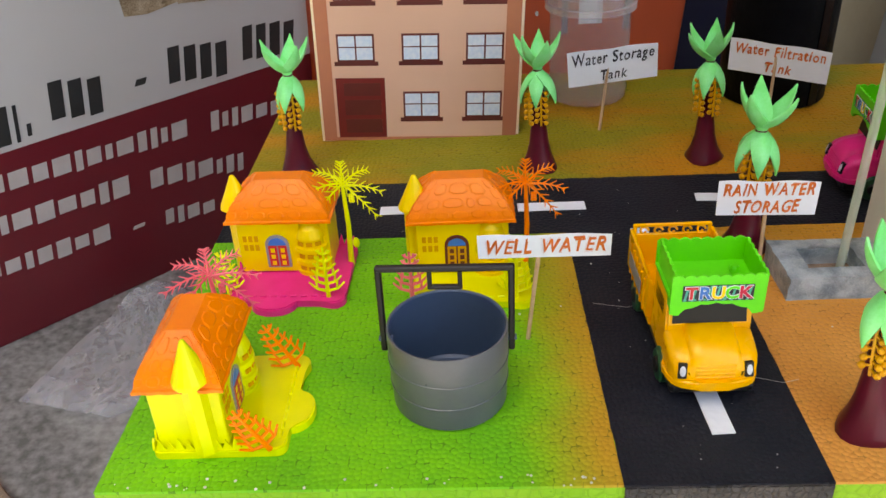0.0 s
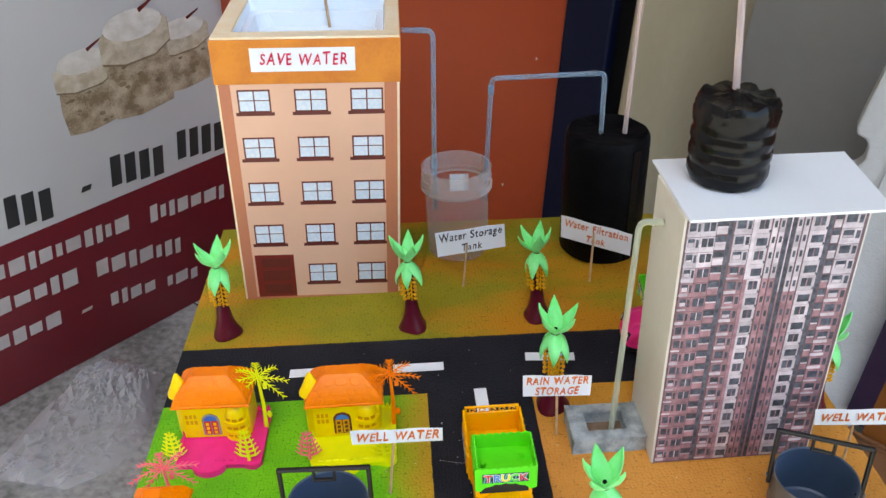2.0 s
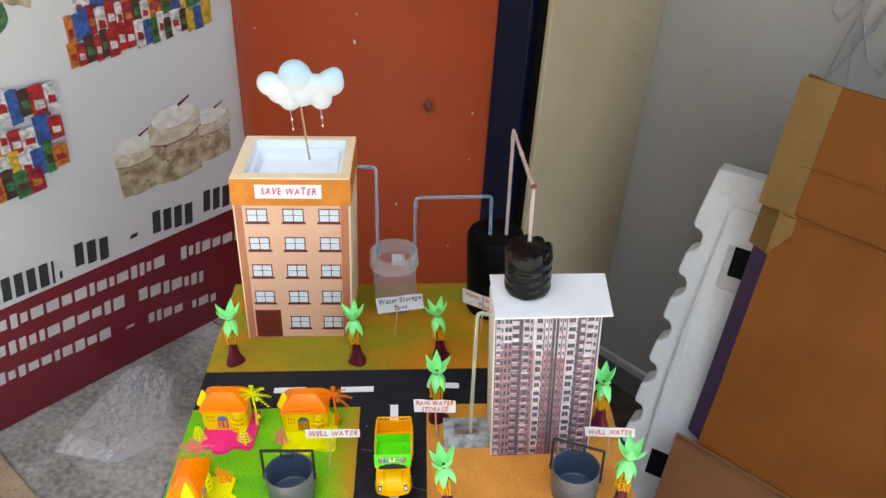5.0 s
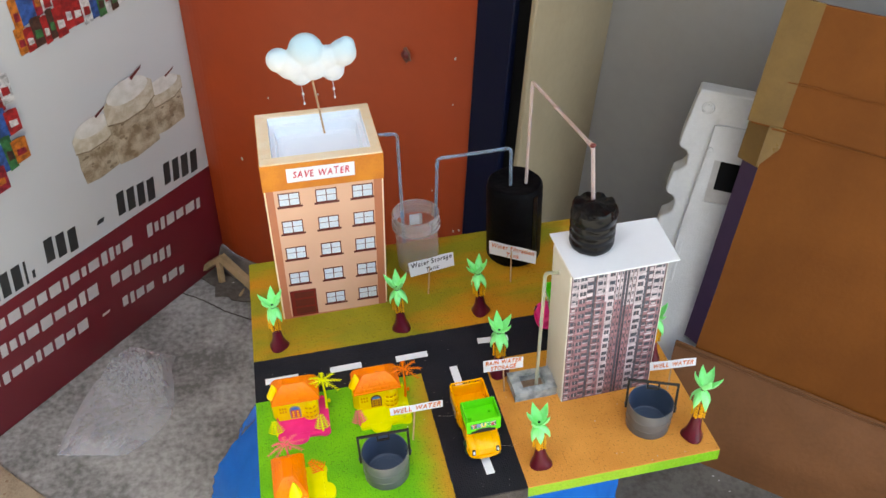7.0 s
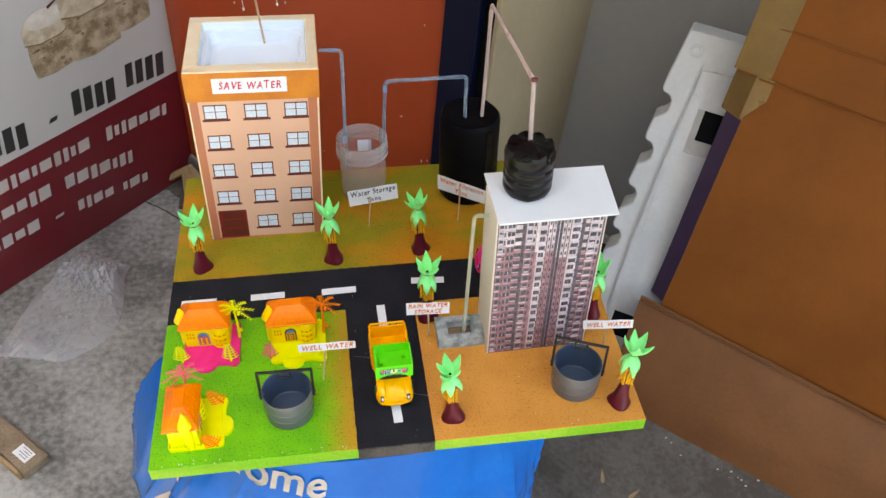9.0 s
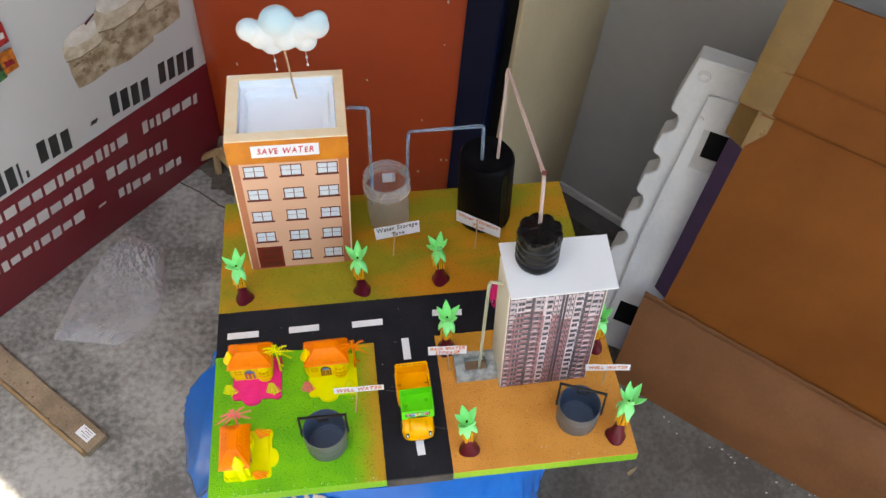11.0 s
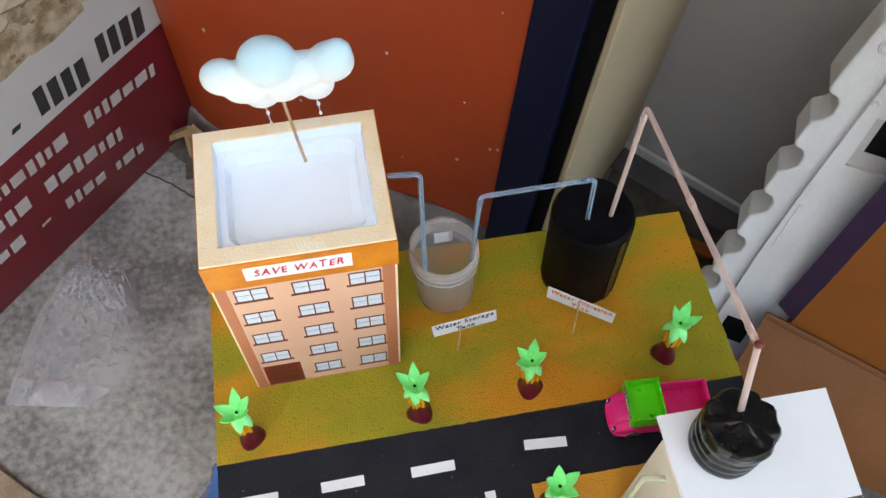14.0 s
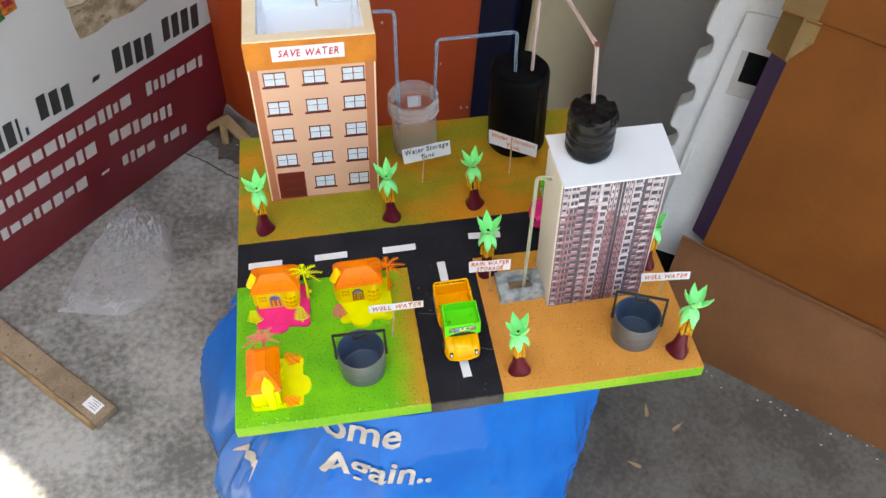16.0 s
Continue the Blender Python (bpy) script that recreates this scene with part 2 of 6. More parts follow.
M_STRAWPINK = clear("pink_straw", (0.86, 0.70, 0.66), 0.34)
M_STRAWGREEN = clear("pale_green_straw", (0.72, 0.77, 0.64), 0.32)
M_JAR = clear("milky_jar", (0.80, 0.74, 0.74), 0.10, 0.2)
M_JARRIM = clear("milky_rim", (0.82, 0.79, 0.78), 0.20, 0.2)
M_FILM = clear("clear_film", (0.76, 0.77, 0.80), 0.25, 0.05)
M_INKRED = mat("red_ink", (0.62, 0.012, 0.06), (0.5, 0.01, 0.05), 200, 0.6)
M_INKBLACK = mat("black_ink", (0.012, 0.012, 0.02), (0.02, 0.02, 0.03), 200, 0.6)
M_INKORANGE = mat("orange_ink", (0.72, 0.16, 0.01), (0.62, 0.12, 0.01), 200, 0.6)
M_FLOOR = mat("worn_concrete", (0.125, 0.126, 0.120), (0.355, 0.36, 0.355), 6.5, 0.66, 0.6, 45, fine=0.55, rvar=0.28)
M_BANNERWHITE = mat("white_vinyl", (0.50, 0.50, 0.495), (0.47, 0.47, 0.465), 3, 0.35, fine=0.05)
M_MAROON = mat("maroon_vinyl", (0.155, 0.012, 0.020), (0.135, 0.010, 0.017), 4, 0.33, fine=0.08)
M_VINYLBLACK = mat("black_vinyl_ink", (0.022, 0.024, 0.024), (0.03, 0.03, 0.03), 30, 0.4)
M_VINYLGREY = mat("pale_vinyl_ink", (0.50, 0.47, 0.46), (0.44, 0.41, 0.40), 30, 0.4)
M_SACK = mat("jute_print", (0.19, 0.135, 0.075), (0.46, 0.38, 0.27), 45, 0.5, fine=0.5)
M_COLLAR = mat("rolled_jute_print", (0.40, 0.33, 0.23), (0.58, 0.52, 0.41), 60, 0.5, fine=0.4)
M_SACKTOP = mat("rice_print", (0.66, 0.63, 0.58), (0.55, 0.52, 0.46), 60, 0.5, fine=0.5)
M_REDWALL = mat("orange_red_enamel", (0.36, 0.050, 0.012), (0.30, 0.042, 0.011), 3.2, 0.42, 0.2, 50, fine=0.25, spec=0.25)
M_RUST = mat("rust_mark", (0.12, 0.045, 0.03), (0.2, 0.08, 0.05), 90, 0.8, 0.8, 200)
M_NAVY = mat("navy_enamel", (0.002, 0.004, 0.020), (0.003, 0.005, 0.018), 20, 0.45, spec=0.15)
# Plain black that stands for the shade inside gaps and hollows
M_VOID = mat("black_hollow_shade", (0.004, 0.004, 0.005), (0.006, 0.006, 0.006), 20, 0.7, spec=0.1)
M_BEIGE = mat("beige_distemper", (0.29, 0.225, 0.14), (0.33, 0.26, 0.165), 4, 0.75, 0.4, 90, fine=0.3)
M_GREYWALL = mat("grey_distemper", (0.295, 0.282, 0.264), (0.345, 0.33, 0.307), 3, 0.75, 0.3, 120, fine=0.2)
M_SKIRT = mat("dusty_white_skirting", (0.50, 0.49, 0.47), (0.40, 0.38, 0.36), 14, 0.7)
M_CEMENT = mat("dusty_cement", (0.19, 0.165, 0.15), (0.095, 0.078, 0.066), 16, 0.8, 0.4, 90)
M_CARTON = mat("brown_carton", (0.205, 0.064, 0.010), (0.165, 0.050, 0.008), 6, 0.6, 0.25, 140, fine=0.15, spec=0.18)
M_CARTONFLAP = mat("carton_flap", (0.185, 0.074, 0.027), (0.145, 0.058, 0.021), 9, 0.6, 0.35, 120, fine=0.3, spec=0.25)
M_PARCELTAPE = mat("olive_parcel_tape", (0.20, 0.112, 0.032), (0.16, 0.088, 0.025), 20, 0.3)
M_PURPLE = mat("purple_printed_card", (0.036, 0.018, 0.050), (0.048, 0.024, 0.058), 20, 0.5)
M_THERMO = mat("white_packing_foam", (0.60, 0.60, 0.595), (0.50, 0.50, 0.495), 9, 0.75, 0.5, 300)
M_PLANK = mat("dusty_plank", (0.30, 0.235, 0.16), (0.20, 0.15, 0.10), 26, 0.8, 0.6, 120, fine=0.6)
M_PLANKSIDE = mat("plank_edge", (0.38, 0.26, 0.14), (0.27, 0.18, 0.09), 40, 0.75, 0.5, 120)
M_BAG = mat("blue_polythene", (0.0, 0.095, 0.42), (0.0, 0.125, 0.50), 9, 0.17, 0.30, 34, spec=0.14)
M_SILVER = mat("silver_print", (0.46, 0.43, 0.38), (0.30, 0.28, 0.25), 45, 0.35)
M_BROWNGROUND = mat("brown_ground", (0.072, 0.062, 0.051), (0.135, 0.122, 0.105), 9, 0.8, 0.6, 70, fine=0.6, rvar=0.15)
M_DARKGROUND = mat("dark_brown_ground", (0.030, 0.026, 0.021), (0.070, 0.060, 0.048), 26, 0.85, 0.7, 90, fine=0.6, spec=0.2)
M_LEDGE = mat("dusty_grey_plinth", (0.085, 0.078, 0.080), (0.060, 0.054, 0.055), 14, 0.8, 0.5, 80, spec=0.25)
M_PLANKDARK = mat("dark_jute_print", (0.15, 0.105, 0.06), (0.24, 0.18, 0.11), 60, 0.5)
M_SUNSHEET = mat("unseen_sun_sheet", (0.42, 0.42, 0.40), (0.36, 0.36, 0.35), 3, 0.8)

# ---------------------------------------------------------------- mesh helpers


def thing(name, label, category, m, group="", kind=""):
    ob = new(name)
    ob.empty_display_size = 0.01
    ob.matrix_world = m
    return tagged(ob, label, category, group, kind)


def finish(name, bm, materials, smooth=False):
    me = bpy.data.meshes.new(name)
    bm.normal_update()
    bm.to_mesh(me)
    bm.free()
    for m_ in materials if isinstance(materials, (list, tuple)) else [materials]:
        me.materials.append(m_)
    if smooth:
        me.polygons.foreach_set("use_smooth", [True] * len(me.polygons))
        me.set_sharp_from_angle(angle=radians(38))
    return me


def part(name, bm, material, parent, label="", smooth=False, m=None):
    me = finish(name, bm, material, smooth) if isinstance(bm, bmesh.types.BMesh) else bm
    ob = new(name, me)
    ob.parent = parent
    if m is not None:
        ob.matrix_basis = m
    return tagged(ob, label)


def solo(name, bm, material, label, category, m=None, group="", kind="", smooth=False):
    ob = new(name, finish(name, bm, material, smooth))
    if m is not None:
        ob.matrix_world = m
    return tagged(ob, label, category, group, kind)


def box(bm, x0, x1, y0, y1, z0, z1, bev=0.0, seg=1, mi=0, m=None):
    r = bmesh.ops.create_cube(bm, size=1.0)
    vs = r["verts"]
    for v in vs:
        v.co = Vector(((x0 + x1) / 2 + v.co.x * (x1 - x0), (y0 + y1) / 2 + v.co.y * (y1 - y0), (z0 + z1) / 2 + v.co.z * (z1 - z0)))
        if m is not None:
            v.co = m @ v.co
    fs = {f for v in vs for f in v.link_faces}
    for f in fs:
        f.material_index = mi
    if bev:
        es = list({e for f in fs for e in f.edges})
        bmesh.ops.bevel(bm, geom=es, offset=bev, segments=seg, affect="EDGES", profile=0.5)
    return bm


def slab(*a, bev=0.0, seg=1, m=None):
    return box(bmesh.new(), *a, bev=bev, seg=seg, m=m)


def lathe(profile, n=32, bm=None, at=(0, 0, 0), mi=0, close=False):
    """Turns (radius, height) points about the z axis."""
    bm = bm or bmesh.new()
    rings = []
    for r, z in profile:
        if r < 1e-6:
            rings.append([bm.verts.new((at[0], at[1], at[2] + z))])
        else:
            rings.append([bm.verts.new((at[0] + r * math.cos(2 * math.pi * k / n), at[1] + r * math.sin(2 * math.pi * k / n), at[2] + z)) for k in range(n)])
    for a, b in zip(rings, rings[1:]):
        for k in range(n):
            j = (k + 1) % n
            q = [a[k % len(a)], a[j % len(a)], b[j % len(b)], b[k % len(b)]]
            q = list(dict.fromkeys(q))
            if len(q) > 2:
                bm.faces.new(q).material_index = mi
    return bm


def tube(points, r, n=8, bm=None, bend=0.0, mi=0, caps=True):
    """A round tube along points; bend rounds its corners."""
    bm = bm or bmesh.new()
    pts = [Vector(p) for p in points]
    if bend:
        out = [pts[0]]
        for a, b, c in zip(pts, pts[1:], pts[2:]):
            p, q = b + (a - b).normalized() * bend, b + (c - b).normalized() * bend
            for k in range(6):
                s = k / 5
                out.append(p * (1 - s) ** 2 + b * 2 * s * (1 - s) + q * s * s)
        out.append(pts[-1])
        pts = out
    rad = r if callable(r) else (lambda s: r)
    rings = []
    side = None
    for i, p in enumerate(pts):
        d = (pts[min(i + 1, len(pts) - 1)] - pts[max(i - 1, 0)]).normalized()
        if side is None:
            side = d.orthogonal().normalized()
        side = (side - d * side.dot(d)).normalized()
        up = d.cross(side)
        rr = rad(i / (len(pts) - 1))
        rings.append([bm.verts.new(p + (side * math.cos(2 * math.pi * k / n) + up * math.sin(2 * math.pi * k / n)) * rr) for k in range(n)])
    for a, b in zip(rings, rings[1:]):
        for k in range(n):
            bm.faces.new((a[k], a[(k + 1) % n], b[(k + 1) % n], b[k])).material_index = mi
    if caps:
        bm.faces.new(rings[0][::-1]).material_index = mi
        bm.faces.new(rings[-1]).material_index = mi
    return bm


def prism(outline, z0, z1, bm=None, mi=0, m=None):
    """An outline in x and y, raised from z0 to z1."""
    bm = bm or bmesh.new()
    lo = [bm.verts.new((x, y, z0)) for x, y in outline]
    hi = [bm.verts.new((x, y, z1)) for x, y in outline]
    k = len(outline)
    fs = [bm.faces.new(lo[::-1]), bm.faces.new(hi)]
    fs += [bm.faces.new((lo[i], lo[(i + 1) % k], hi[(i + 1) % k], hi[i])) for i in range(k)]
    for f in fs:
        f.material_index = mi
    if m is not None:
        for v in lo + hi:
            v.co = m @ v.co
    return bm


def ball(bm, c, r, u=10, v=7, squash=(1, 1, 1)):
    res = bmesh.ops.create_uvsphere(bm, u_segments=u, v_segments=v, radius=r)
    for w in res["verts"]:
        w.co = Vector((w.co.x * squash[0] + c[0], w.co.y * squash[1] + c[1], w.co.z * squash[2] + c[2]))
    return bm


def unsteady(me, seed, turn=5.0, shift=0.05, grow=0.09):
    """Gives each letter of a word a slant, a height and a size of its own, as a hand writes it."""
    rnd = random.Random(seed)
    b = bmesh.new()
    b.from_mesh(me)
    left = set(b.verts)
    glyphs = []
    while left:
        todo, isle = [left.pop()], []
        while todo:
            v = todo.pop()
            isle.append(v)
            for e in v.link_edges:
                w = e.other_vert(v)
                if w in left:
                    left.discard(w)
                    todo.append(w)
        glyphs.append(isle)
    for isle in sorted(glyphs, key=lambda g: min(v.co.x for v in g)):
        x0, x1 = min(v.co.x for v in isle), max(v.co.x for v in isle)
        y0, y1 = min(v.co.y for v in isle), max(v.co.y for v in isle)
        h = y1 - y0
        t = Matrix.Translation(((x0 + x1) / 2, y0 + rnd.uniform(-shift, shift) * h, 0))
        k = 1 + rnd.uniform(-grow, grow)
        m = t @ pose(0, 0, 0, 0, 0, rnd.uniform(-turn, turn)) @ Matrix.Diagonal((k * rnd.uniform(0.88, 1.02), k, 1, 1)) @ Matrix.Translation((-(x0 + x1) / 2, -y0, 0))
        for v in isle:
            v.co = m @ v.co
            v.co.x += 0.03 * h * math.sin(v.co.y / h * 4 + seed)
    b.to_mesh(me)
    b.free()


def lettering(text, size, material, parent, m, name="lettering", shear=0.12, bold=0.0, depth=0.00012, space=1.0, fit=None, written=False):
    """Words in the built-in font as a thin mesh in the x, y plane, centred; fit sets the width."""
    cu = bpy.data.curves.new(name, "FONT")
    cu.body, cu.size, cu.shear, cu.offset, cu.extrude = text, size, shear, bold, depth
    cu.align_x, cu.align_y, cu.space_character, cu.resolution_u = "CENTER", "CENTER", space, 3
    ob = bpy.data.objects.new(name, cu)
    scene.collection.objects.link(ob)
    bpy.context.view_layer.update()
    me = bpy.data.meshes.new_from_object(ob)
    bpy.data.objects.remove(ob)
    me.materials.clear()
    me.materials.append(material)
    if fit:
        xs = [v.co.x for v in me.vertices]
        k = fit / (max(xs) - min(xs))
        for v in me.vertices:
            v.co.x *= k
    if written:
        unsteady(me, len(text) * 7 + ord(text[0]))
    return part(name, me, material, parent, m=m)


UP = pose(0, 0, 0, 90, 0, 0)  # turns the x, y plane to face the front


def on_board(x, y, z=0.45, rz=0.0, rx=0.0, ry=0.0):
    return TABLE @ pose(x, y, z, rx, ry, rz)


# ---------------------------------------------------------------- setting
bm = bmesh.new()
g = bmesh.ops.create_grid(bm, x_segments=60, y_segments=60, size=1.0)
for v in bm.verts:
    k = 3.0 * v.co.x, 3.0 * v.co.y
    v.co.x, v.co.y = [c if abs(c) < 2.9 else c * 140 for c in k]
    v.co.z = 0.0025 * noise.noise(Vector((v.co.x * 4, v.co.y * 4, 0))) if abs(v.co.x) < 2.9 and abs(v.co.y) < 2.9 else 0
tagged(new("floor", finish("floor", bm, M_FLOOR, True)), "grey worn concrete floor with dust and stains", "floor", kind="structure")

BACK = pose(-0.0275, 1.0575, 0, 0, 0, -45)   # x along the back wall, y into it
ROOM = pose(-0.10, 0.985, 0, 0, 0, 45)      # x along the banner wall to its end, y into the wall
# left wall carries the banner
solo("wall_left", slab(-2.6, -0.001, 0.004, 0.14, 0, 3.0), M_CEMENT, "cement side wall behind a vinyl banner", "wall", ROOM, kind="structure")
banner = thing("banner", "white and maroon vinyl shop banner with grocery pictures", "banner", ROOM)
part("white_field", slab(-1.5, 0.0, -0.001, 0.003, 0.254, 1.75), M_BANNERWHITE, banner)
part("maroon_band", slab(-1.5, 0.0, -0.0012, 0.003, 0.002, 0.254), M_MAROON, banner, "maroon band with pale lettering bars")
# the red wall sweeps round towards the end of the banner
SWEEP = ((-0.003, -0.1035), (0.05, -0.1125), (0.12, -0.1060), (0.20, -0.0880), (0.31, -0.0530), (0.40, -0.0230), (0.48, -0.0050), (0.527, 0.0))


def swept(x):
    """How far the red wall stands out at x."""
    k = max(i for i in range(len(SWEEP) - 1) if SWEEP[i][0] <= x + 1e-9)
    (x0, y0), (x1, y1) = SWEEP[k], SWEEP[k + 1]
    f = (x - x0) / (x1 - x0)
    m0 = (y1 - SWEEP[k - 1][1]) / (x1 - SWEEP[k - 1][0]) if k else (y1 - y0) / (x1 - x0)
    m1 = (SWEEP[k + 2][1] - y0) / (SWEEP[k + 2][0] - x0) if k + 2 < len(SWEEP) else (y1 - y0) / (x1 - x0)
    d = x1 - x0
    return (2 * f ** 3 - 3 * f ** 2 + 1) * y0 + (f ** 3 - 2 * f ** 2 + f) * d * m0 + (3 * f ** 2 - 2 * f ** 3) * y1 + (f ** 3 - f ** 2) * d * m1


WALL_X = [-0.003 + 0.53 * k / 48 for k in range(49)]
solo("wall_back", prism([(x, swept(x)) for x in WALL_X] + [(0.527, 0.298), (-0.003, 0.298)], 0.048, 3.0), M_REDWALL, "orange-red enamelled wall with a swept corner, scuffed", "wall", BACK, kind="structure")
plinth = bmesh.new()
rows_ = []
for z, out in ((0.0, 0.026), (0.018, 0.020), (0.036, 0.012), (0.047, 0.006), (0.0478, -0.01)):
    rows_.append([plinth.verts.new((x, swept(x) - max(0.001, out * min(1, (0.50 - x) * 9)) + 0.0025 * noise.noise(Vector((x * 45, z * 60, 2))), z)) for x in WALL_X])
for a, b in zip(rows_, rows_[1:]):
    for k in range(48):
        plinth.faces.new((a[k], a[k + 1], b[k + 1], b[k]))
solo("baseboard", plinth, M_CEMENT, "dusty pale cement plinth below the red wall", "plinth", BACK, kind="structure", smooth=True)
solo("trim_navy", slab(0.527, 0.588, -0.004, 0.29, 0.0, 3.0, bev=0.002), M_NAVY, "navy blue enamelled steel door jamb", "door jamb", BACK, kind="structure")
# The open gap is filled with a black slab for its shade
solo("trim_black", slab(0.588, 0.612, 0.012, 0.29, 0.0, 3.0), M_VOID, "black slab standing for the shaded gap beside the jamb", "door gap", BACK, kind="structure")
solo("wall_pillar", slab(0.6125, 0.622, -0.002, 0.298, 0.0, 3.0, bev=0.002), M_BEIGE, "beige distempered wall reveal", "wall", BACK, kind="structure")
solo("wall_right", slab(0.6125, 2.8, 0.30, 0.42, 0.0, 3.0), M_GREYWALL, "grey distempered wall with faint scribbles", "wall", BACK, kind="structure")
solo("trim_skirting", slab(0.6225, 2.8, 0.292, 0.2995, 0.0, 0.028, bev=0.001), M_SKIRT, "dusty white skirting along the grey wall", "skirting", BACK, kind="structure")
# Unseen sheet, added so that direct sun misses the model
solo("ceiling", slab(-2.0, 3.0, -1.075, 0.6, 3.0, 3.05), M_SUNSHEET, "pale sheet added overhead, out of view, to block sun", "ceiling", BACK, kind="structure")

# Unseen wall, added to cut low sky light on upright faces
solo("wall_opposite", slab(-6.0, 6.0, -4.2, -4.0, 0.0, 4.2), M_BEIGE, "plain beige wall added out of view to block low sky", "wall", BACK, kind="structure")

# marks on the red wall: a rusty plugged hole and chips
def blot(r, seed, n=14):
    rnd = random.Random(seed)
    return [(r * (0.7 + 0.5 * rnd.random()) * math.cos(2 * math.pi * k / n), r * (0.7 + 0.5 * rnd.random()) * math.sin(2 * math.pi * k / n)) for k in range(n)]


wall_mark = thing("wall_mark", "rusty plugged hole in the red wall", "wall mark", BACK @ pose(0.413, swept(0.413) - 0.001, 0.60, 90, 0, -12))
part("rust_ring", prism(blot(0.014, 3), 0.0, 0.0012), M_RUST, wall_mark)
part("plug", lathe([(0, 0.006), (0.005, 0.005), (0.008, 0.001), (0.008, 0)], 14), M_BROWNPRINT, wall_mark)
chips = bmesh.new()
rnd = random.Random(8)
for k in range(26):
    u, z, r = rnd.uniform(0.05, 0.52), rnd.uniform(0.08, 1.0), rnd.uniform(0.0008, 0.0026)
    prism([(x, y * 1.6) for x, y in blot(r, k, 7)], 0.0001, 0.0006, chips, m=pose(u, swept(u), z, 90, 0, math.degrees(math.atan((swept(u + 0.005) - swept(u - 0.005)) / 0.01)) if u < 0.515 else 0))
solo("paint_chip", chips, M_SKIRT, "pale chips in the red paint", "paint chips", BACK, kind="stuff")

# pencil scribbles on the grey wall
scrib = bmesh.new()
for k in range(7):
    rnd = random.Random(40 + k)
    u0, z0 = 0.90 + 0.33 * (k % 2) + rnd.uniform(-0.03, 0.03), rnd.uniform(0.86, 1.0)
    pts = [(u0 + 0.05 * math.sin(s * 0.9 + k) * (0.4 + 0.02 * s) + 0.004 * s, 0.2985, z0 + 0.12 * math.cos(s * 0.7 + 0.5 * k) - 0.006 * s) for s in range(14)]
    tube(pts, 0.0009, 4, scrib)
solo("wall_scribble", scrib, M_GREYFRAME, "thin grey pencil scribbles on the wall", "scribble", BACK, kind="stuff")

# ---------------------------------------------------------------- banner print
FACE = pose(0, -0.0012, 0, 90, 0, 0)


def bars(parent, u0, u1, z0, z1, widths, gap, height, material, slope=0.0, seed=1, name="lettering_bar", lean=0.12, jitter=0.25):
    """A row of plain bars standing for writing, from u0 to u1 along the wall."""
    rnd = random.Random(seed)
    u = u0
    while u < u1 - 0.004:
        w = min(rnd.choice(widths), u1 - u)
        f = (u - u0) / max(u1 - u0, 1e-6)
        zc = z0 + (z1 - z0) * f
        h = height * (1 - jitter * rnd.random())
        b = bmesh.new()
        prism([(u, zc - h / 2), (u + w, zc - h / 2), (u + w + lean * h, zc + h / 2), (u + lean * h, zc + h / 2)], 0.0, 0.0006, b)
        part(name, b, material, parent, m=FACE)
        u += w + gap


for a, b in ((-0.66, -0.415), (-0.375, -0.305), (-0.222, -0.138), (-0.112, -0.022)):
    bars(banner, a, b, 0.297, 0.283, [0.0160, 0.0150, 0.0165], 0.0062, 0.047, M_VINYLBLACK, seed=int(-a * 100), jitter=0.04)
bars(banner, -0.406, -0.400, 0.272, 0.272, [0.005], 0.01, 0.015, M_VINYLBLACK, jitter=0)
bars(banner, -0.268, -0.254, 0.288, 0.288, [0.014], 0.01, 0.008, M_VINYLBLACK, jitter=0, lean=0.5)
for u0, u1, z0, z1, sd in ((-0.75, -0.205, 0.232, 0.206, 1), (-0.175, -0.035, 0.203, 0.186, 2), (-0.80, -0.30, 0.184, 0.156, 3), (-0.275, -0.125, 0.152, 0.124, 4),
                           (-0.82, -0.335, 0.128, 0.100, 5), (-0.265, -0.19, 0.088, 0.074, 6), (-0.168, -0.105, 0.07, 0.058, 7)):
    bars(banner, u0, u1, z0, z1, [0.012, 0.018, 0.009, 0.022], 0.006, 0.029 if sd < 5 else 0.026, M_VINYLGREY, seed=sd, jitter=0.35)
bars(banner, -0.312, -0.296, 0.092, 0.092, [0.016], 0.01, 0.005, M_VINYLGREY, jitter=0, lean=0.5)


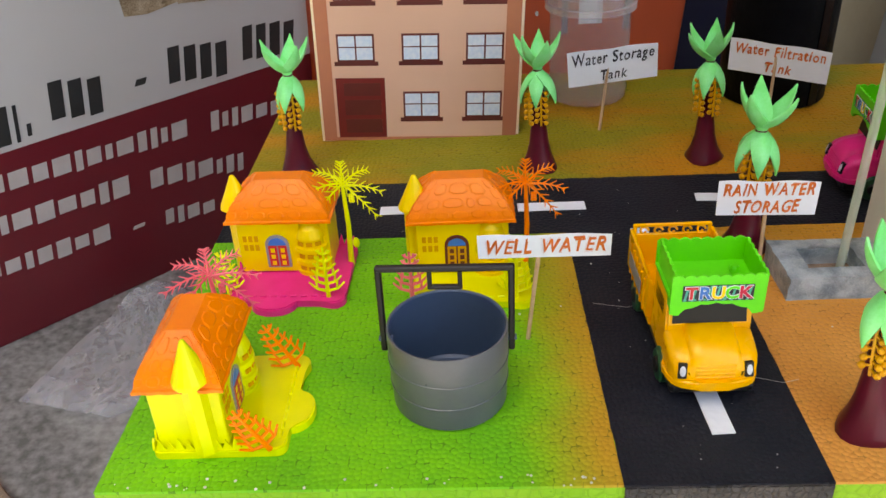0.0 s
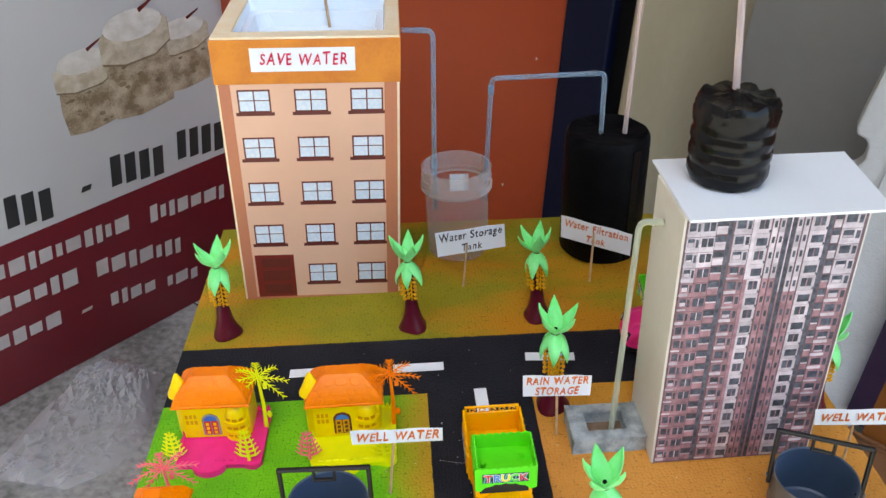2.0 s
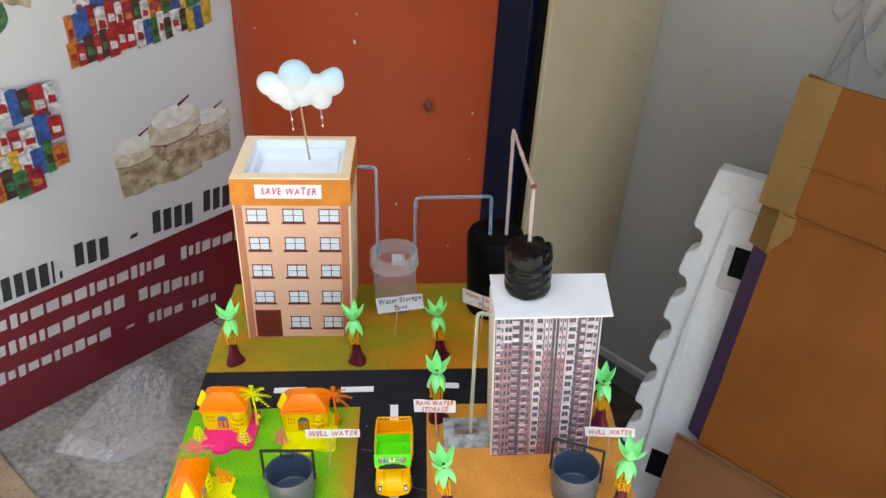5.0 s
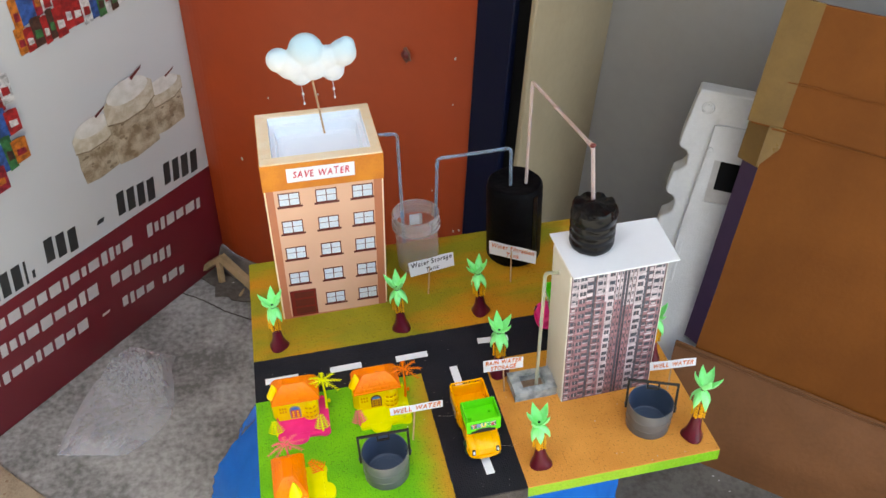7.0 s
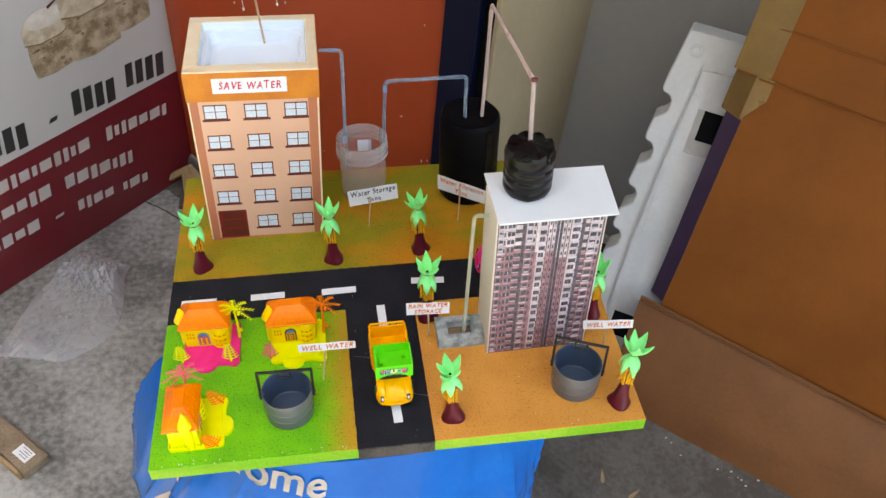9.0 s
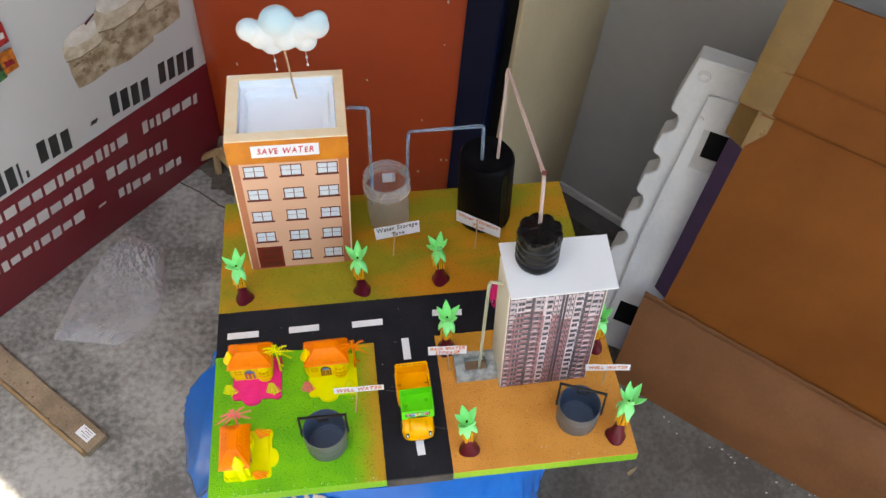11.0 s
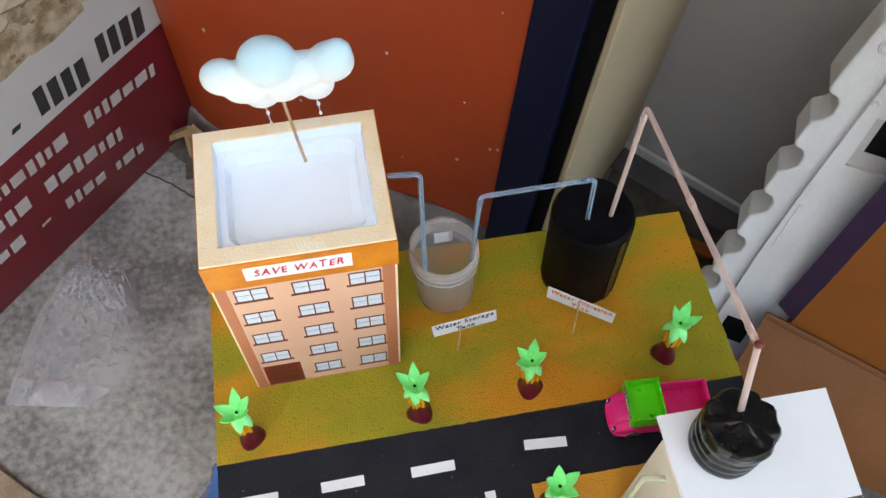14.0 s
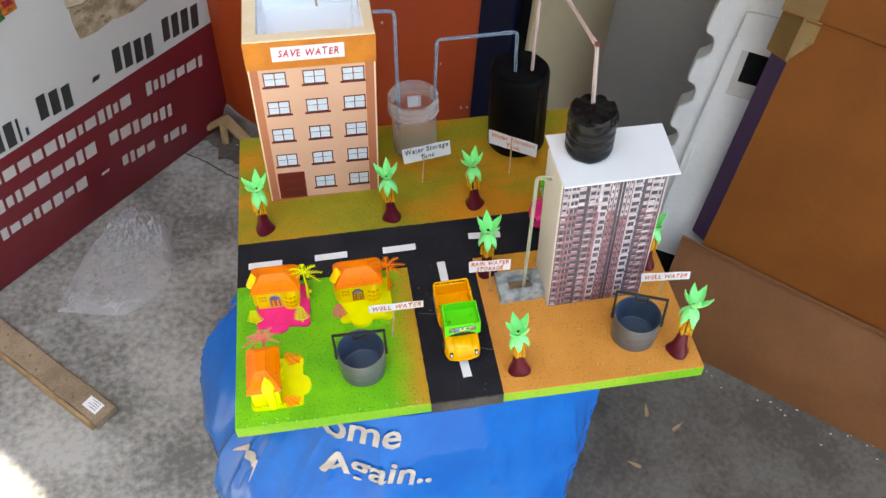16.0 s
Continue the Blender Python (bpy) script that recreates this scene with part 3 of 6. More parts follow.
def sack_print(u, z, w, h, seed, lay=0.0):
    """A printed picture of a full, open sack, flat on the banner: body, rolled collar, heap and fold marks."""
    rnd = random.Random(seed)
    body = [(u - w * 0.44, z), (u - w * 0.1, z - 0.03 * h), (u + w * 0.42, z + 0.02 * h), (u + w * 0.46, z + h * 0.35), (u + w * 0.43, z + h * 0.62), (u - w * 0.45, z + h * 0.58), (u - w * 0.48, z + h * 0.3)]
    collar = [(u - w * 0.5, z + h * 0.56), (u - w * 0.2, z + h * 0.50), (u + w * 0.25, z + h * 0.52), (u + w * 0.5, z + h * 0.62), (u + w * 0.5, z + h * 0.82), (u + w * 0.3, z + h * 0.93), (u - w * 0.3, z + h * 0.90), (u - w * 0.5, z + h * 0.78)]
    heap = [(u + w * 0.42 * math.cos(a), z + h * (0.84 + 0.14 * math.sin(a))) for a in [2 * math.pi * k / 18 for k in range(18)]]
    p = part("sack_picture", prism(body, lay, lay + 0.0006), M_SACK, banner, "printed jute sack of grain", m=FACE)
    part("collar_shadow", prism([(x, y - 0.022 * h) for x, y in collar], lay + 0.0009, lay + 0.0010), M_PLANKDARK, p)
    part("collar_print", prism(collar, lay + 0.0010, lay + 0.0012), M_COLLAR, p)
    part("grain_print", prism(heap, lay + 0.0012, lay + 0.0015), M_SACKTOP, p)
    folds = bmesh.new()
    for k in range(9):
        x, y, q = u + w * rnd.uniform(-0.40, 0.36), z + h * rnd.uniform(0.05, 0.48), rnd.uniform(0.5, 1.3)
        prism([(x + a * q, y + c * q * 0.6) for a, c in blot(w * 0.05, seed * 20 + k, 9)], lay + 0.0006, lay + 0.0009, folds)
    part("fold_print", folds, M_PLANKDARK, p)["kind"] = "stuff"
    tie = [(u + w * 0.1, z + h * 0.97), (u + w * 0.36, z + h * 1.05), (u + w * 0.34, z + h * 1.02), (u + w * 0.12, z + h * 0.93)]
    part("string_print", prism(tie, lay + 0.0014, lay + 0.0017), M_BROWNPRINT, p)


sack_print(-0.225, 0.372, 0.085, 0.115, 1)
sack_print(-0.072, 0.385, 0.085, 0.105, 2)
sack_print(-0.146, 0.372, 0.105, 0.150, 3, 0.0018)

PACK = [mat("pack_print_" + k, c, tuple(x * 0.35 for x in c), 110, 0.45, fine=0.8) for k, c in (
    ("red", (0.40, 0.02, 0.02)), ("crimson", (0.30, 0.015, 0.03)), ("gold", (0.60, 0.36, 0.03)), ("brown", (0.07, 0.03, 0.02)), ("white", (0.62, 0.60, 0.58)),
    ("green", (0.04, 0.16, 0.05)), ("blue", (0.03, 0.09, 0.30)), ("orange", (0.55, 0.16, 0.02)))]


def pack_print(u, z, w, h, k, lay):
    """A printed grocery packet with a lighter panel and a dark seal."""
    o = [(u, z), (u + w, z + 0.002), (u + w * 1.02, z + h), (u + w * 0.5, z + h * 1.04), (u - 0.001, z + h)]
    p = part("packet_picture", prism(o, lay, lay + 0.0005), PACK[k % 8], banner, "printed grocery packet", m=FACE)
    part("panel_print", prism([(u + w * 0.18, z + h * 0.3), (u + w * 0.82, z + h * 0.3), (u + w * 0.8, z + h * 0.55), (u + w * 0.2, z + h * 0.6)], lay + 0.0005, lay + 0.0008), PACK[(k * 3 + 4) % 8], p)


rnd = random.Random(17)
lay = 0.0
for row, (z, a, b) in enumerate(((0.70, -0.28, -0.045), (0.672, -0.30, -0.04), (0.634, -0.305, -0.055))):
    u = a
    while u < b:
        w = rnd.uniform(0.011, 0.019)
        pack_print(u, z + 0.012 * (u - a) / 0.25 + rnd.uniform(-0.004, 0.004), w, rnd.uniform(0.034, 0.048), rnd.randrange(8), lay)
        u += w * 0.95
        lay += 0.00008
for row, (z, a, b) in enumerate(((0.575, -0.62, -0.355), (0.525, -0.62, -0.345), (0.475, -0.62, -0.352), (0.448, -0.62, -0.40))):
    u = a
    while u < b:
        w = rnd.uniform(0.015, 0.027)
        pack_print(u, z + rnd.uniform(-0.006, 0.006), w, rnd.uniform(0.038, 0.06), rnd.randrange(8), lay)
        u += w * 0.92
        lay += 0.00008
for k, (u, z, r, c) in enumerate(((-0.415, 0.745, 0.042, M_DARKGREEN), (-0.365, 0.79, 0.045, M_SACK), (-0.465, 0.72, 0.04, M_LEAF))):
    part("grain_picture", prism([(u + x, z + y) for x, y in blot(r, 60 + k, 22)], 0.001 * k, 0.001 * k + 0.0006), [PACK[5], M_SACK, PACK[2]][k], banner, "printed heap of grain", m=FACE)

# ---------------------------------------------------------------- the model's base
board = thing("model_base_board", "painted foam board with lawn, black road and sand plots", "model base", on_board(0, 0))
part("foam_body", prism([(0, 0), (0.5, 0), (0.4945, 0.442), (0, 0.451)], -0.017, -0.0012), M_LIME, board, "lime green painted foam edge")


def sheet(name, outline, material, label):
    """A painted field with a slightly ragged outline."""
    pts = []
    for (x0, y0), (x1, y1) in zip(outline, outline[1:] + outline[:1]):
        n = max(2, int(math.hypot(x1 - x0, y1 - y0) / 0.006))
        inner = all(0.001 < v < lim for v, lim in ((x0, 0.499), (y0, 0.454))) or (x0 == x1 and 0.001 < x0 < 0.499) or (y0 == y1 and 0.001 < y0 < 0.454)
        for k in range(n):
            s = k / n
            x, y = x0 + (x1 - x0) * s, y0 + (y1 - y0) * s
            if inner and 0 < k:
                x += 0.0009 * noise.noise(Vector((x * 160, y * 160, 1)))
                y += 0.0009 * noise.noise(Vector((x * 160, y * 160, 7)))
            pts.append((x, y))
    return part(name, prism(pts, -0.0012, 0.0), material, board, label)


sheet("lawn_field", [(0, 0), (0.203, 0), (0.2, 0.188), (0, 0.187)], M_LAWN, "green painted bead foam with orange oversprayed edge")
sheet("sand_field", [(0.281, 0), (0.5, 0), (0.4985, 0.19), (0.279, 0.19)], M_SAND, "orange painted bead foam")
sheet("back_field", [(0, 0.2555), (0.498, 0.2555), (0.4945, 0.442), (0, 0.451)], M_OLIVE, "olive and orange painted foam")
sheet("road_field", [(0.203, 0), (0.281, 0), (0.279, 0.19), (0.4985, 0.19), (0.498, 0.2555), (0, 0.2555), (0, 0.187), (0.2, 0.188)], M_ROAD, "black sandy painted road")
part("road_front_edge", slab(0.2035, 0.2805, -0.0012, 0.001, -0.0174, -0.0008), M_ROADEDGE, board, "grey-black painted foam edge")
for x0, y0, x1, y1 in ((0.013, 0.218, 0.053, 0.218), (0.092, 0.219, 0.131, 0.2195), (0.174, 0.2185, 0.214, 0.219), (0.280, 0.2255, 0.319, 0.2225), (0.2405, 0.19, 0.2415, 0.158), (0.2445, 0.06, 0.2465, 0.026)):
    d = Vector((x1 - x0, y1 - y0, 0))
    c = Vector(((x0 + x1) / 2, (y0 + y1) / 2, 0))
    part("lane_mark", slab(-d.length / 2, d.length / 2, -0.0047, 0.0047, 0.0001, 0.0006), M_PAPER, board, "white paper lane strip", m=pose(c.x, c.y, 0, 0, 0, math.degrees(math.atan2(d.y, d.x))))
crumbs = bmesh.new()
rnd = random.Random(5)
for k in range(60):
    e = rnd.random()
    x, y = (rnd.uniform(0, 0.2), rnd.uniform(0, 0.006)) if e < 0.45 else (rnd.uniform(0, 0.5), rnd.uniform(0, 0.19))
    ball(crumbs, (x, y, 0.0004), rnd.uniform(0.0003, 0.0008), 5, 4, (1, 1, 0.6))
for k in range(70):
    x, y = (rnd.uniform(0.21, 0.275), rnd.uniform(0.002, 0.19)) if k % 2 else (rnd.uniform(0.01, 0.49), rnd.uniform(0.192, 0.243))
    ball(crumbs, (x, y, 0.0003), rnd.uniform(0.00015, 0.0004), 5, 4, (1, 1, 0.6))
part("foam_crumb", crumbs, M_THERMO, board, "white foam crumbs and bare nicks")["kind"] = "stuff"

for pts in ([(0.206, 0.118), (0.222, 0.114), (0.230, 0.117)], [(0.262, 0.062), (0.279, 0.056), (0.286, 0.058)]):
    part("loose_thread", tube([(x, y, 0.0005) for x, y in pts], 0.00009, 4), M_THERMO, board, "stray white fibre")

# ---------------------------------------------------------------- apartment block
BW, BD, BH = 0.143, 0.122, 0.238
block = thing("apartment_block_model", "peach five-storey card apartment block with rooftop basin", "model building", on_board(0.042, 0.3245, 0.45, 0.6, -0.6, 1.7))
part("body", slab(0, BW, 0.0008, BD, 0, BH - 0.034), M_CREAM, block, "cream painted foam body")
part("facade_print", slab(0.002, BW - 0.002, -0.0004, 0.0008, 0.001, BH - 0.036), M_PEACH, block, "peach printed paper facade")
for x0, x1 in ((0.002, 0.011), (BW - 0.012, BW - 0.002)):
    part("facade_border", slab(x0, x1, -0.0007, -0.0004, 0.001, BH - 0.036), M_SALMON, block, "salmon printed border")
part("facade_border", slab(0.011, BW - 0.012, -0.0007, -0.0004, 0.001, 0.0035), M_SALMON, block, "salmon printed border")
for a in ((-0.0008, BW + 0.0008, -0.0012, 0.0), (-0.0008, BW + 0.0008, BD, BD + 0.001), (-0.0008, 0.0, 0.0, BD), (BW, BW + 0.0008, 0.0, BD)):
    part("orange_band", slab(*a, BH - 0.036, BH - 0.0012), M_ORANGEBAND, block, "brushed orange paint band")
rim = bmesh.new()
t_ = 0.0145
for a in ((0.0, BW, 0.0, t_), (0.0, BW, BD - t_ * 0.75, BD), (0.0, t_, t_, BD - t_ * 0.75), (BW - t_ * 0.8, BW, t_, BD - t_ * 0.75)):
    box(rim, *a, BH - 0.034, BH + 0.0005, bev=0.0005)
part("roof_rim", rim, M_CREAM, block, "cream painted foam rim")
basin = bmesh.new()
bx0, bx1, by0, by1 = t_ + 0.0002, BW - t_ * 0.8 - 0.0002, t_ + 0.0002, BD - t_ * 0.75 - 0.0002
rings = []
for inset, z, r in ((0.0, BH - 0.001, 0.001), (0.001, BH - 0.010, 0.006), (0.006, BH - 0.0105, 0.010), (0.009, BH - 0.022, 0.013), (0.016, BH - 0.0235, 0.016)):
    ring = []
    for cx, cy, a0 in ((bx1 - inset - r, by1 - inset - r, 0), (bx0 + inset + r, by1 - inset - r, 90), (bx0 + inset + r, by0 + inset + r, 180), (bx1 - inset - r, by0 + inset + r, 270)):
        ring += [basin.verts.new((cx + r * math.cos(radians(a0 + k * 18)), cy + r * math.sin(radians(a0 + k * 18)), z)) for k in range(6)]
    rings.append(ring)
for a, b in zip(rings, rings[1:]):
    for k in range(24):
        basin.faces.new((a[k], a[(k + 1) % 24], b[(k + 1) % 24], b[k]))
basin.faces.new(rings[-1])
part("basin", basin, M_BASIN, block, "white plastic tray set in the roof")
for k in range(5):
    for j, x in enumerate((0.0285, 0.0730, 0.1170)):
        z = 0.0268 + 0.0402 * (4 - k)
        if k == 4 and j == 0:
            continue
        fr = prism([(-0.0165, -0.0125), (0.0165, -0.0125), (0.0165, -0.0095), (0.014, -0.0095), (0.014, 0.0103), (-0.014, 0.0103), (-0.014, -0.0095), (-0.0165, -0.0095)], 0.0, 0.00025, m=UP)
        w = part("window", fr, M_BROWNPRINT, block, "brown printed window frame", m=pose(x, -0.0004, z) @ Matrix.Diagonal((0.92, 1, 0.95, 1)))
        for px in (-0.0066, 0.0066):
            for z0, z1 in ((-0.0081, 0.0005), (0.0014, 0.0088)):
                part("pane", slab(px - 0.006, px + 0.006, -0.00045, -0.0002, z0, z1), M_PANE, w, "pale blue printed pane")
door = part("door", slab(0.013, 0.0475, -0.0008, -0.0004, 0.0035, 0.0465), M_DOORPRINT, block, "maroon printed door")
for z0, z1 in ((0.007, 0.017), (0.020, 0.031), (0.034, 0.043)):
    part("door_panel", slab(0.0185, 0.0445, -0.001, -0.0008, z0, z1), M_BROWNPRINT, door)
sg = part("name_card", slab(0.029, 0.109, -0.0016, -0.001, 0.212, 0.2305), M_PAPER, block, "white paper strip lettered SAVE WATER")
lettering("SAVE WATER", 0.013, M_INKRED, sg, pose(0.069, -0.0017, 0.2213) @ UP, bold=0.0002, space=1.2, fit=0.067, shear=0.25, written=True)

# the card block narrows a little towards its foot
bpy.context.view_layer.update()
for ob in block.children_recursive:
    to_block = block.matrix_world.inverted() @ ob.matrix_world
    back_to = to_block.inverted()
    for v in ob.data.vertices:
        p = to_block @ v.co
        p.x *= 1 - 0.036 * (1 - p.z / BH)
        v.co = back_to @ p

# cloud on a stick, with two hanging drops
cloud = thing("cloud_model", "white foam cloud tinted pale blue on a bamboo stick", "model cloud", on_board(0.128, 0.433, 0.7605, 0, 2) @ Matrix.Diagonal((0.985, 1.0, 1.0, 1)))
puff = bmesh.new()
for x, z, r in ((-0.040, 0.004, 0.0155), (-0.026, -0.004, 0.019), (-0.006, 0.013, 0.0215), (0.0, -0.008, 0.019), (0.019, 0.0, 0.016), (0.038, 0.004, 0.0175), (0.024, -0.017, 0.0145), (-0.016, -0.018, 0.0145), (0.043, 0.013, 0.0115)):
    ball(puff, (x, 0, z), r, 20, 14, (1, 0.72, 1))
puff_ob = part("puff", puff, M_CLOUD, cloud, "puffy foam cloud body", smooth=True)
rm = puff_ob.modifiers.new("merge", "REMESH")
rm.mode, rm.voxel_size, rm.use_smooth_shade = "VOXEL", 0.0016, True
sm = puff_ob.modifiers.new("soften", "SMOOTH")
sm.factor, sm.iterations = 0.5, 6
part("stick", tube([(-0.003, 0, -0.026), (0.003, -0.012, -0.0975)], 0.0013, 8), M_WOODSTICK, cloud, "bamboo stick")
for x, l_ in ((-0.017, 0.028), (0.022, 0.024)):
    dr = tube([(x, 0, -0.028), (x + 0.0005, 0.002, -0.030 - l_)], 0.0004, 5)
    ball(dr, (x + 0.0004, 0.002, -0.031 - l_ * 0.55), 0.0016, 8, 6, (1, 1, 1.6))
    ball(dr, (x + 0.0005, 0.002, -0.032 - l_), 0.0014, 8, 6, (1, 1, 1.5))
    part("drop_string", dr, M_CLOUD, cloud, "thread with white drops", smooth=True)

# ---------------------------------------------------------------- jar, tanks and straws
jar = thing("storage_jar", "clear milky plastic jar used as water storage tank", "jar", on_board(0.236, 0.396))
part("jar_wall", lathe([(0.0, 0.001), (0.027, 0.001), (0.0285, 0.003), (0.0292, 0.030), (0.0295, 0.066), (0.0298, 0.068)], 48), M_JAR, jar, smooth=True)
neck = lathe([(0.0300, 0.068), (0.0332, 0.0685), (0.0332, 0.0725), (0.0312, 0.073), (0.0312, 0.077), (0.0325, 0.0775), (0.0325, 0.0795), (0.0312, 0.080), (0.0312, 0.0845), (0.0322, 0.085), (0.0322, 0.0885), (0.0300, 0.0895), (0.0296, 0.088), (0.0296, 0.068)], 48)
part("threaded_rim", neck, M_JARRIM, jar, "ribbed jar mouth", smooth=True)
part("label_patch", prism([(-0.009, -0.009), (0.009, -0.009), (0.009, 0.009), (-0.009, 0.009)], 0, 0.0006, m=pose(0.004, 0.0285, 0.056, 90, 0, 0)), M_PAPER, jar, "white paper patch")

tank = thing("filtration_tank", "tall black paper-wrapped cylinder filtration tank", "model tank", on_board(0.3725, 0.3905))
cyl = lathe([(0.0365, 0.0), (0.0380, 0.002), (0.0380, 0.112), (0.0372, 0.1165), (0.0350, 0.120), (0.026, 0.1195), (0.024, 0.1185), (0.0, 0.1190)], 44)
for v in cyl.verts:
    a = math.atan2(v.co.y, v.co.x)
    v.co *= 1 + 0.012 * noise.noise(Vector((a * 2, v.co.z * 30, 2)))
part("wrapped_body", cyl, M_BLACKPAPER, tank, smooth=True)
part("seam", slab(0.0365, 0.0388, -0.004, 0.004, 0.002, 0.113, m=pose(0, 0, 0, 0, 0, -60)), M_TAPE, tank, "overlapping tape seam")

rtank = thing("rooftop_tank", "small ribbed black taped tank on a white roof", "model tank", on_board(0.388, 0.149, 0.6475))
prof = [(0.0, 0.0), (0.0245, 0.0)]
for k in range(4):
    z = 0.002 + k * 0.0105
    prof += [(0.0252, z), (0.0262, z + 0.002), (0.0262, z + 0.0065), (0.0252, z + 0.0085)]
prof += [(0.0255, 0.044), (0.0235, 0.0475), (0.012, 0.050), (0.006, 0.0525), (0.0, 0.0525)]
rt = lathe(prof, 40)
for v in rt.verts:
    a = math.atan2(v.co.y, v.co.x)
    f = 1 + 0.02 * noise.noise(Vector((math.cos(a) * 2.5, math.sin(a) * 2.5, v.co.z * 60)))
    v.co.x, v.co.y = v.co.x * f * 0.92, v.co.y * f * 0.92
    v.co.z += 0.0012 * noise.noise(Vector((math.cos(a) * 3, math.sin(a) * 3, 9)))
    r_ = math.hypot(v.co.x, v.co.y)
    if v.co.z > 0.040 and r_ > 0.015:
        lump = abs(math.sin(4.5 * a + 0.4)) ** 0.7
        v.co.z += 0.0045 * lump
        v.co.x, v.co.y = v.co.x * (0.97 + 0.07 * lump), v.co.y * (0.97 + 0.07 * lump)
part("ribbed_body", rt, M_TAPE, rtank, smooth=True)
rf = bmesh.new()
for k in range(9):
    prism([(0.007, -0.0035), (0.0205, -0.0065), (0.0210, 0.005), (0.007, 0.0035)], 0.0, 0.0006, rf, m=pose(0, 0, 0.0515, 0, 9, k * 40 + 7))
part("tape_fold", rf, M_TAPE, rtank, "folded tape on the tank top")


def straw(name, pts, r, material, label, bend=0.006, tie=None):
    ob = thing(name, label, "drinking straw", on_board(0, 0, 0))
    part("straw_tube", tube(pts, r, 12, bend=bend, caps=False), material, ob, smooth=True)
    k0 = 1
    for p, q in zip(pts[1:-1], pts[2:]):
        pl = bmesh.new()
        a, b = Vector(p), Vector(q)
        d = (Vector(pts[k0 - 1]) - a).normalized()
        for j in range(4):
            c = a + d * (0.007 + 0.0022 * j)
            tube([c, c + d * 0.001], r * 1.22, 12, pl)
        part("bend_pleat", pl, material, ob)
        k0 += 1
    if tie:
        kn = bmesh.new()
        ball(kn, tie, 0.003, 8, 6, (1.2, 1, 0.8))
        part("tie_knot", kn, M_BROWNPRINT, ob, "dark tied knot")
    return ob


straw("inlet_straw", [(0.193, 0.396, 0.6665), (0.219, 0.394, 0.6655), (0.2155, 0.377, 0.54), (0.2155, 0.3765, 0.505)], 0.0022, M_STRAWBLUE, "bent clear blue straw from roof basin to jar")
straw("transfer_straw", [(0.262, 0.397, 0.50), (0.268, 0.391, 0.6225), (0.366, 0.390, 0.6235), (0.3648, 0.384, 0.562)], 0.0022, M_STRAWBLUE, "bent clear blue straw from jar to black tank")
straw("riser_straw", [(0.386, 0.384, 0.562), (0.391, 0.386, 0.718), (0.392, 0.282, 0.733), (0.393, 0.180, 0.748), (0.3885, 0.154, 0.692)], 0.0022, M_STRAWPINK, "long pale pink straw between the two black tanks", 0.004, (0.393, 0.180, 0.750))
straw("downpipe_straw", [(0.353, 0.138, 0.6215), (0.3365, 0.143, 0.621), (0.329, 0.133, 0.452)], 0.0021, M_STRAWGREEN, "pale green straw downpipe into the stone tank")

# ---------------------------------------------------------------- high-rise
tower = thing("high_rise_model", "white card high-rise with printed facade and flat roof", "model building", on_board(0.351, 0.1045, 0.45, 1.2))
TW, TD, TH = 0.109, 0.056, 0.194
part("body", slab(0, TW, 0.0006, TD, 0, TH, bev=0.0005), M_CARDSHADED, tower, "white card body in a shaded tone")
part("roof_plate", prism([(0.001, -0.005), (0.1180, -0.0055), (0.1240, 0.0690), (0.001, 0.0725)], TH + 0.0002, TH + 0.0018), M_CARD, tower, "white card roof plate")
M_PRINTBASE = mat("tower_print_base", (0.16, 0.09, 0.10), (0.10, 0.06, 0.07), 120, 0.45, fine=0.5)
M_PRINTDARK = mat("tower_print_dark", (0.018, 0.022, 0.035), (0.075, 0.085, 0.11), 240, 0.4, vary=0.7)
M_PRINTPALE = mat("tower_print_pale", (0.70, 0.62, 0.66), (0.50, 0.42, 0.46), 160, 0.45, vary=0.35)
M_PRINTROSE = mat("tower_print_rose", (0.36, 0.19, 0.21), (0.20, 0.10, 0.12), 160, 0.45, vary=0.4)
face = part("facade_print", slab(0.0015, TW - 0.0015, 0.0, 0.0006, 0.001, TH - 0.001), M_PRINTBASE, tower, "printed photo of a dense apartment facade")
rnd = random.Random(21)
NF = 18
fh = (TH - 0.004) / NF
dark, pale, rose = bmesh.new(), bmesh.new(), bmesh.new()
# columns of the printed tower: kind, left and right as shares of the width, storey from which the print turns white
COLS = (("b", 0.005, 0.075, 14), ("w", 0.09, 0.155, 15), ("r", 0.165, 0.225, 15), ("s", 0.23, 0.25, 18), ("b", 0.265, 0.36, 15), ("p", 0.365, 0.385, 14), ("L", 0.385, 0.465, 0),
        ("q", 0.475, 0.505, 14), ("q", 0.515, 0.545, 14), ("s", 0.552, 0.572, 18), ("p", 0.576, 0.582, 13), ("s", 0.586, 0.604, 18), ("q", 0.61, 0.64, 13), ("q", 0.65, 0.68, 13),
        ("L", 0.69, 0.785, 0), ("s", 0.79, 0.81, 18), ("r", 0.82, 0.86, 14), ("b", 0.87, 0.985, 13))
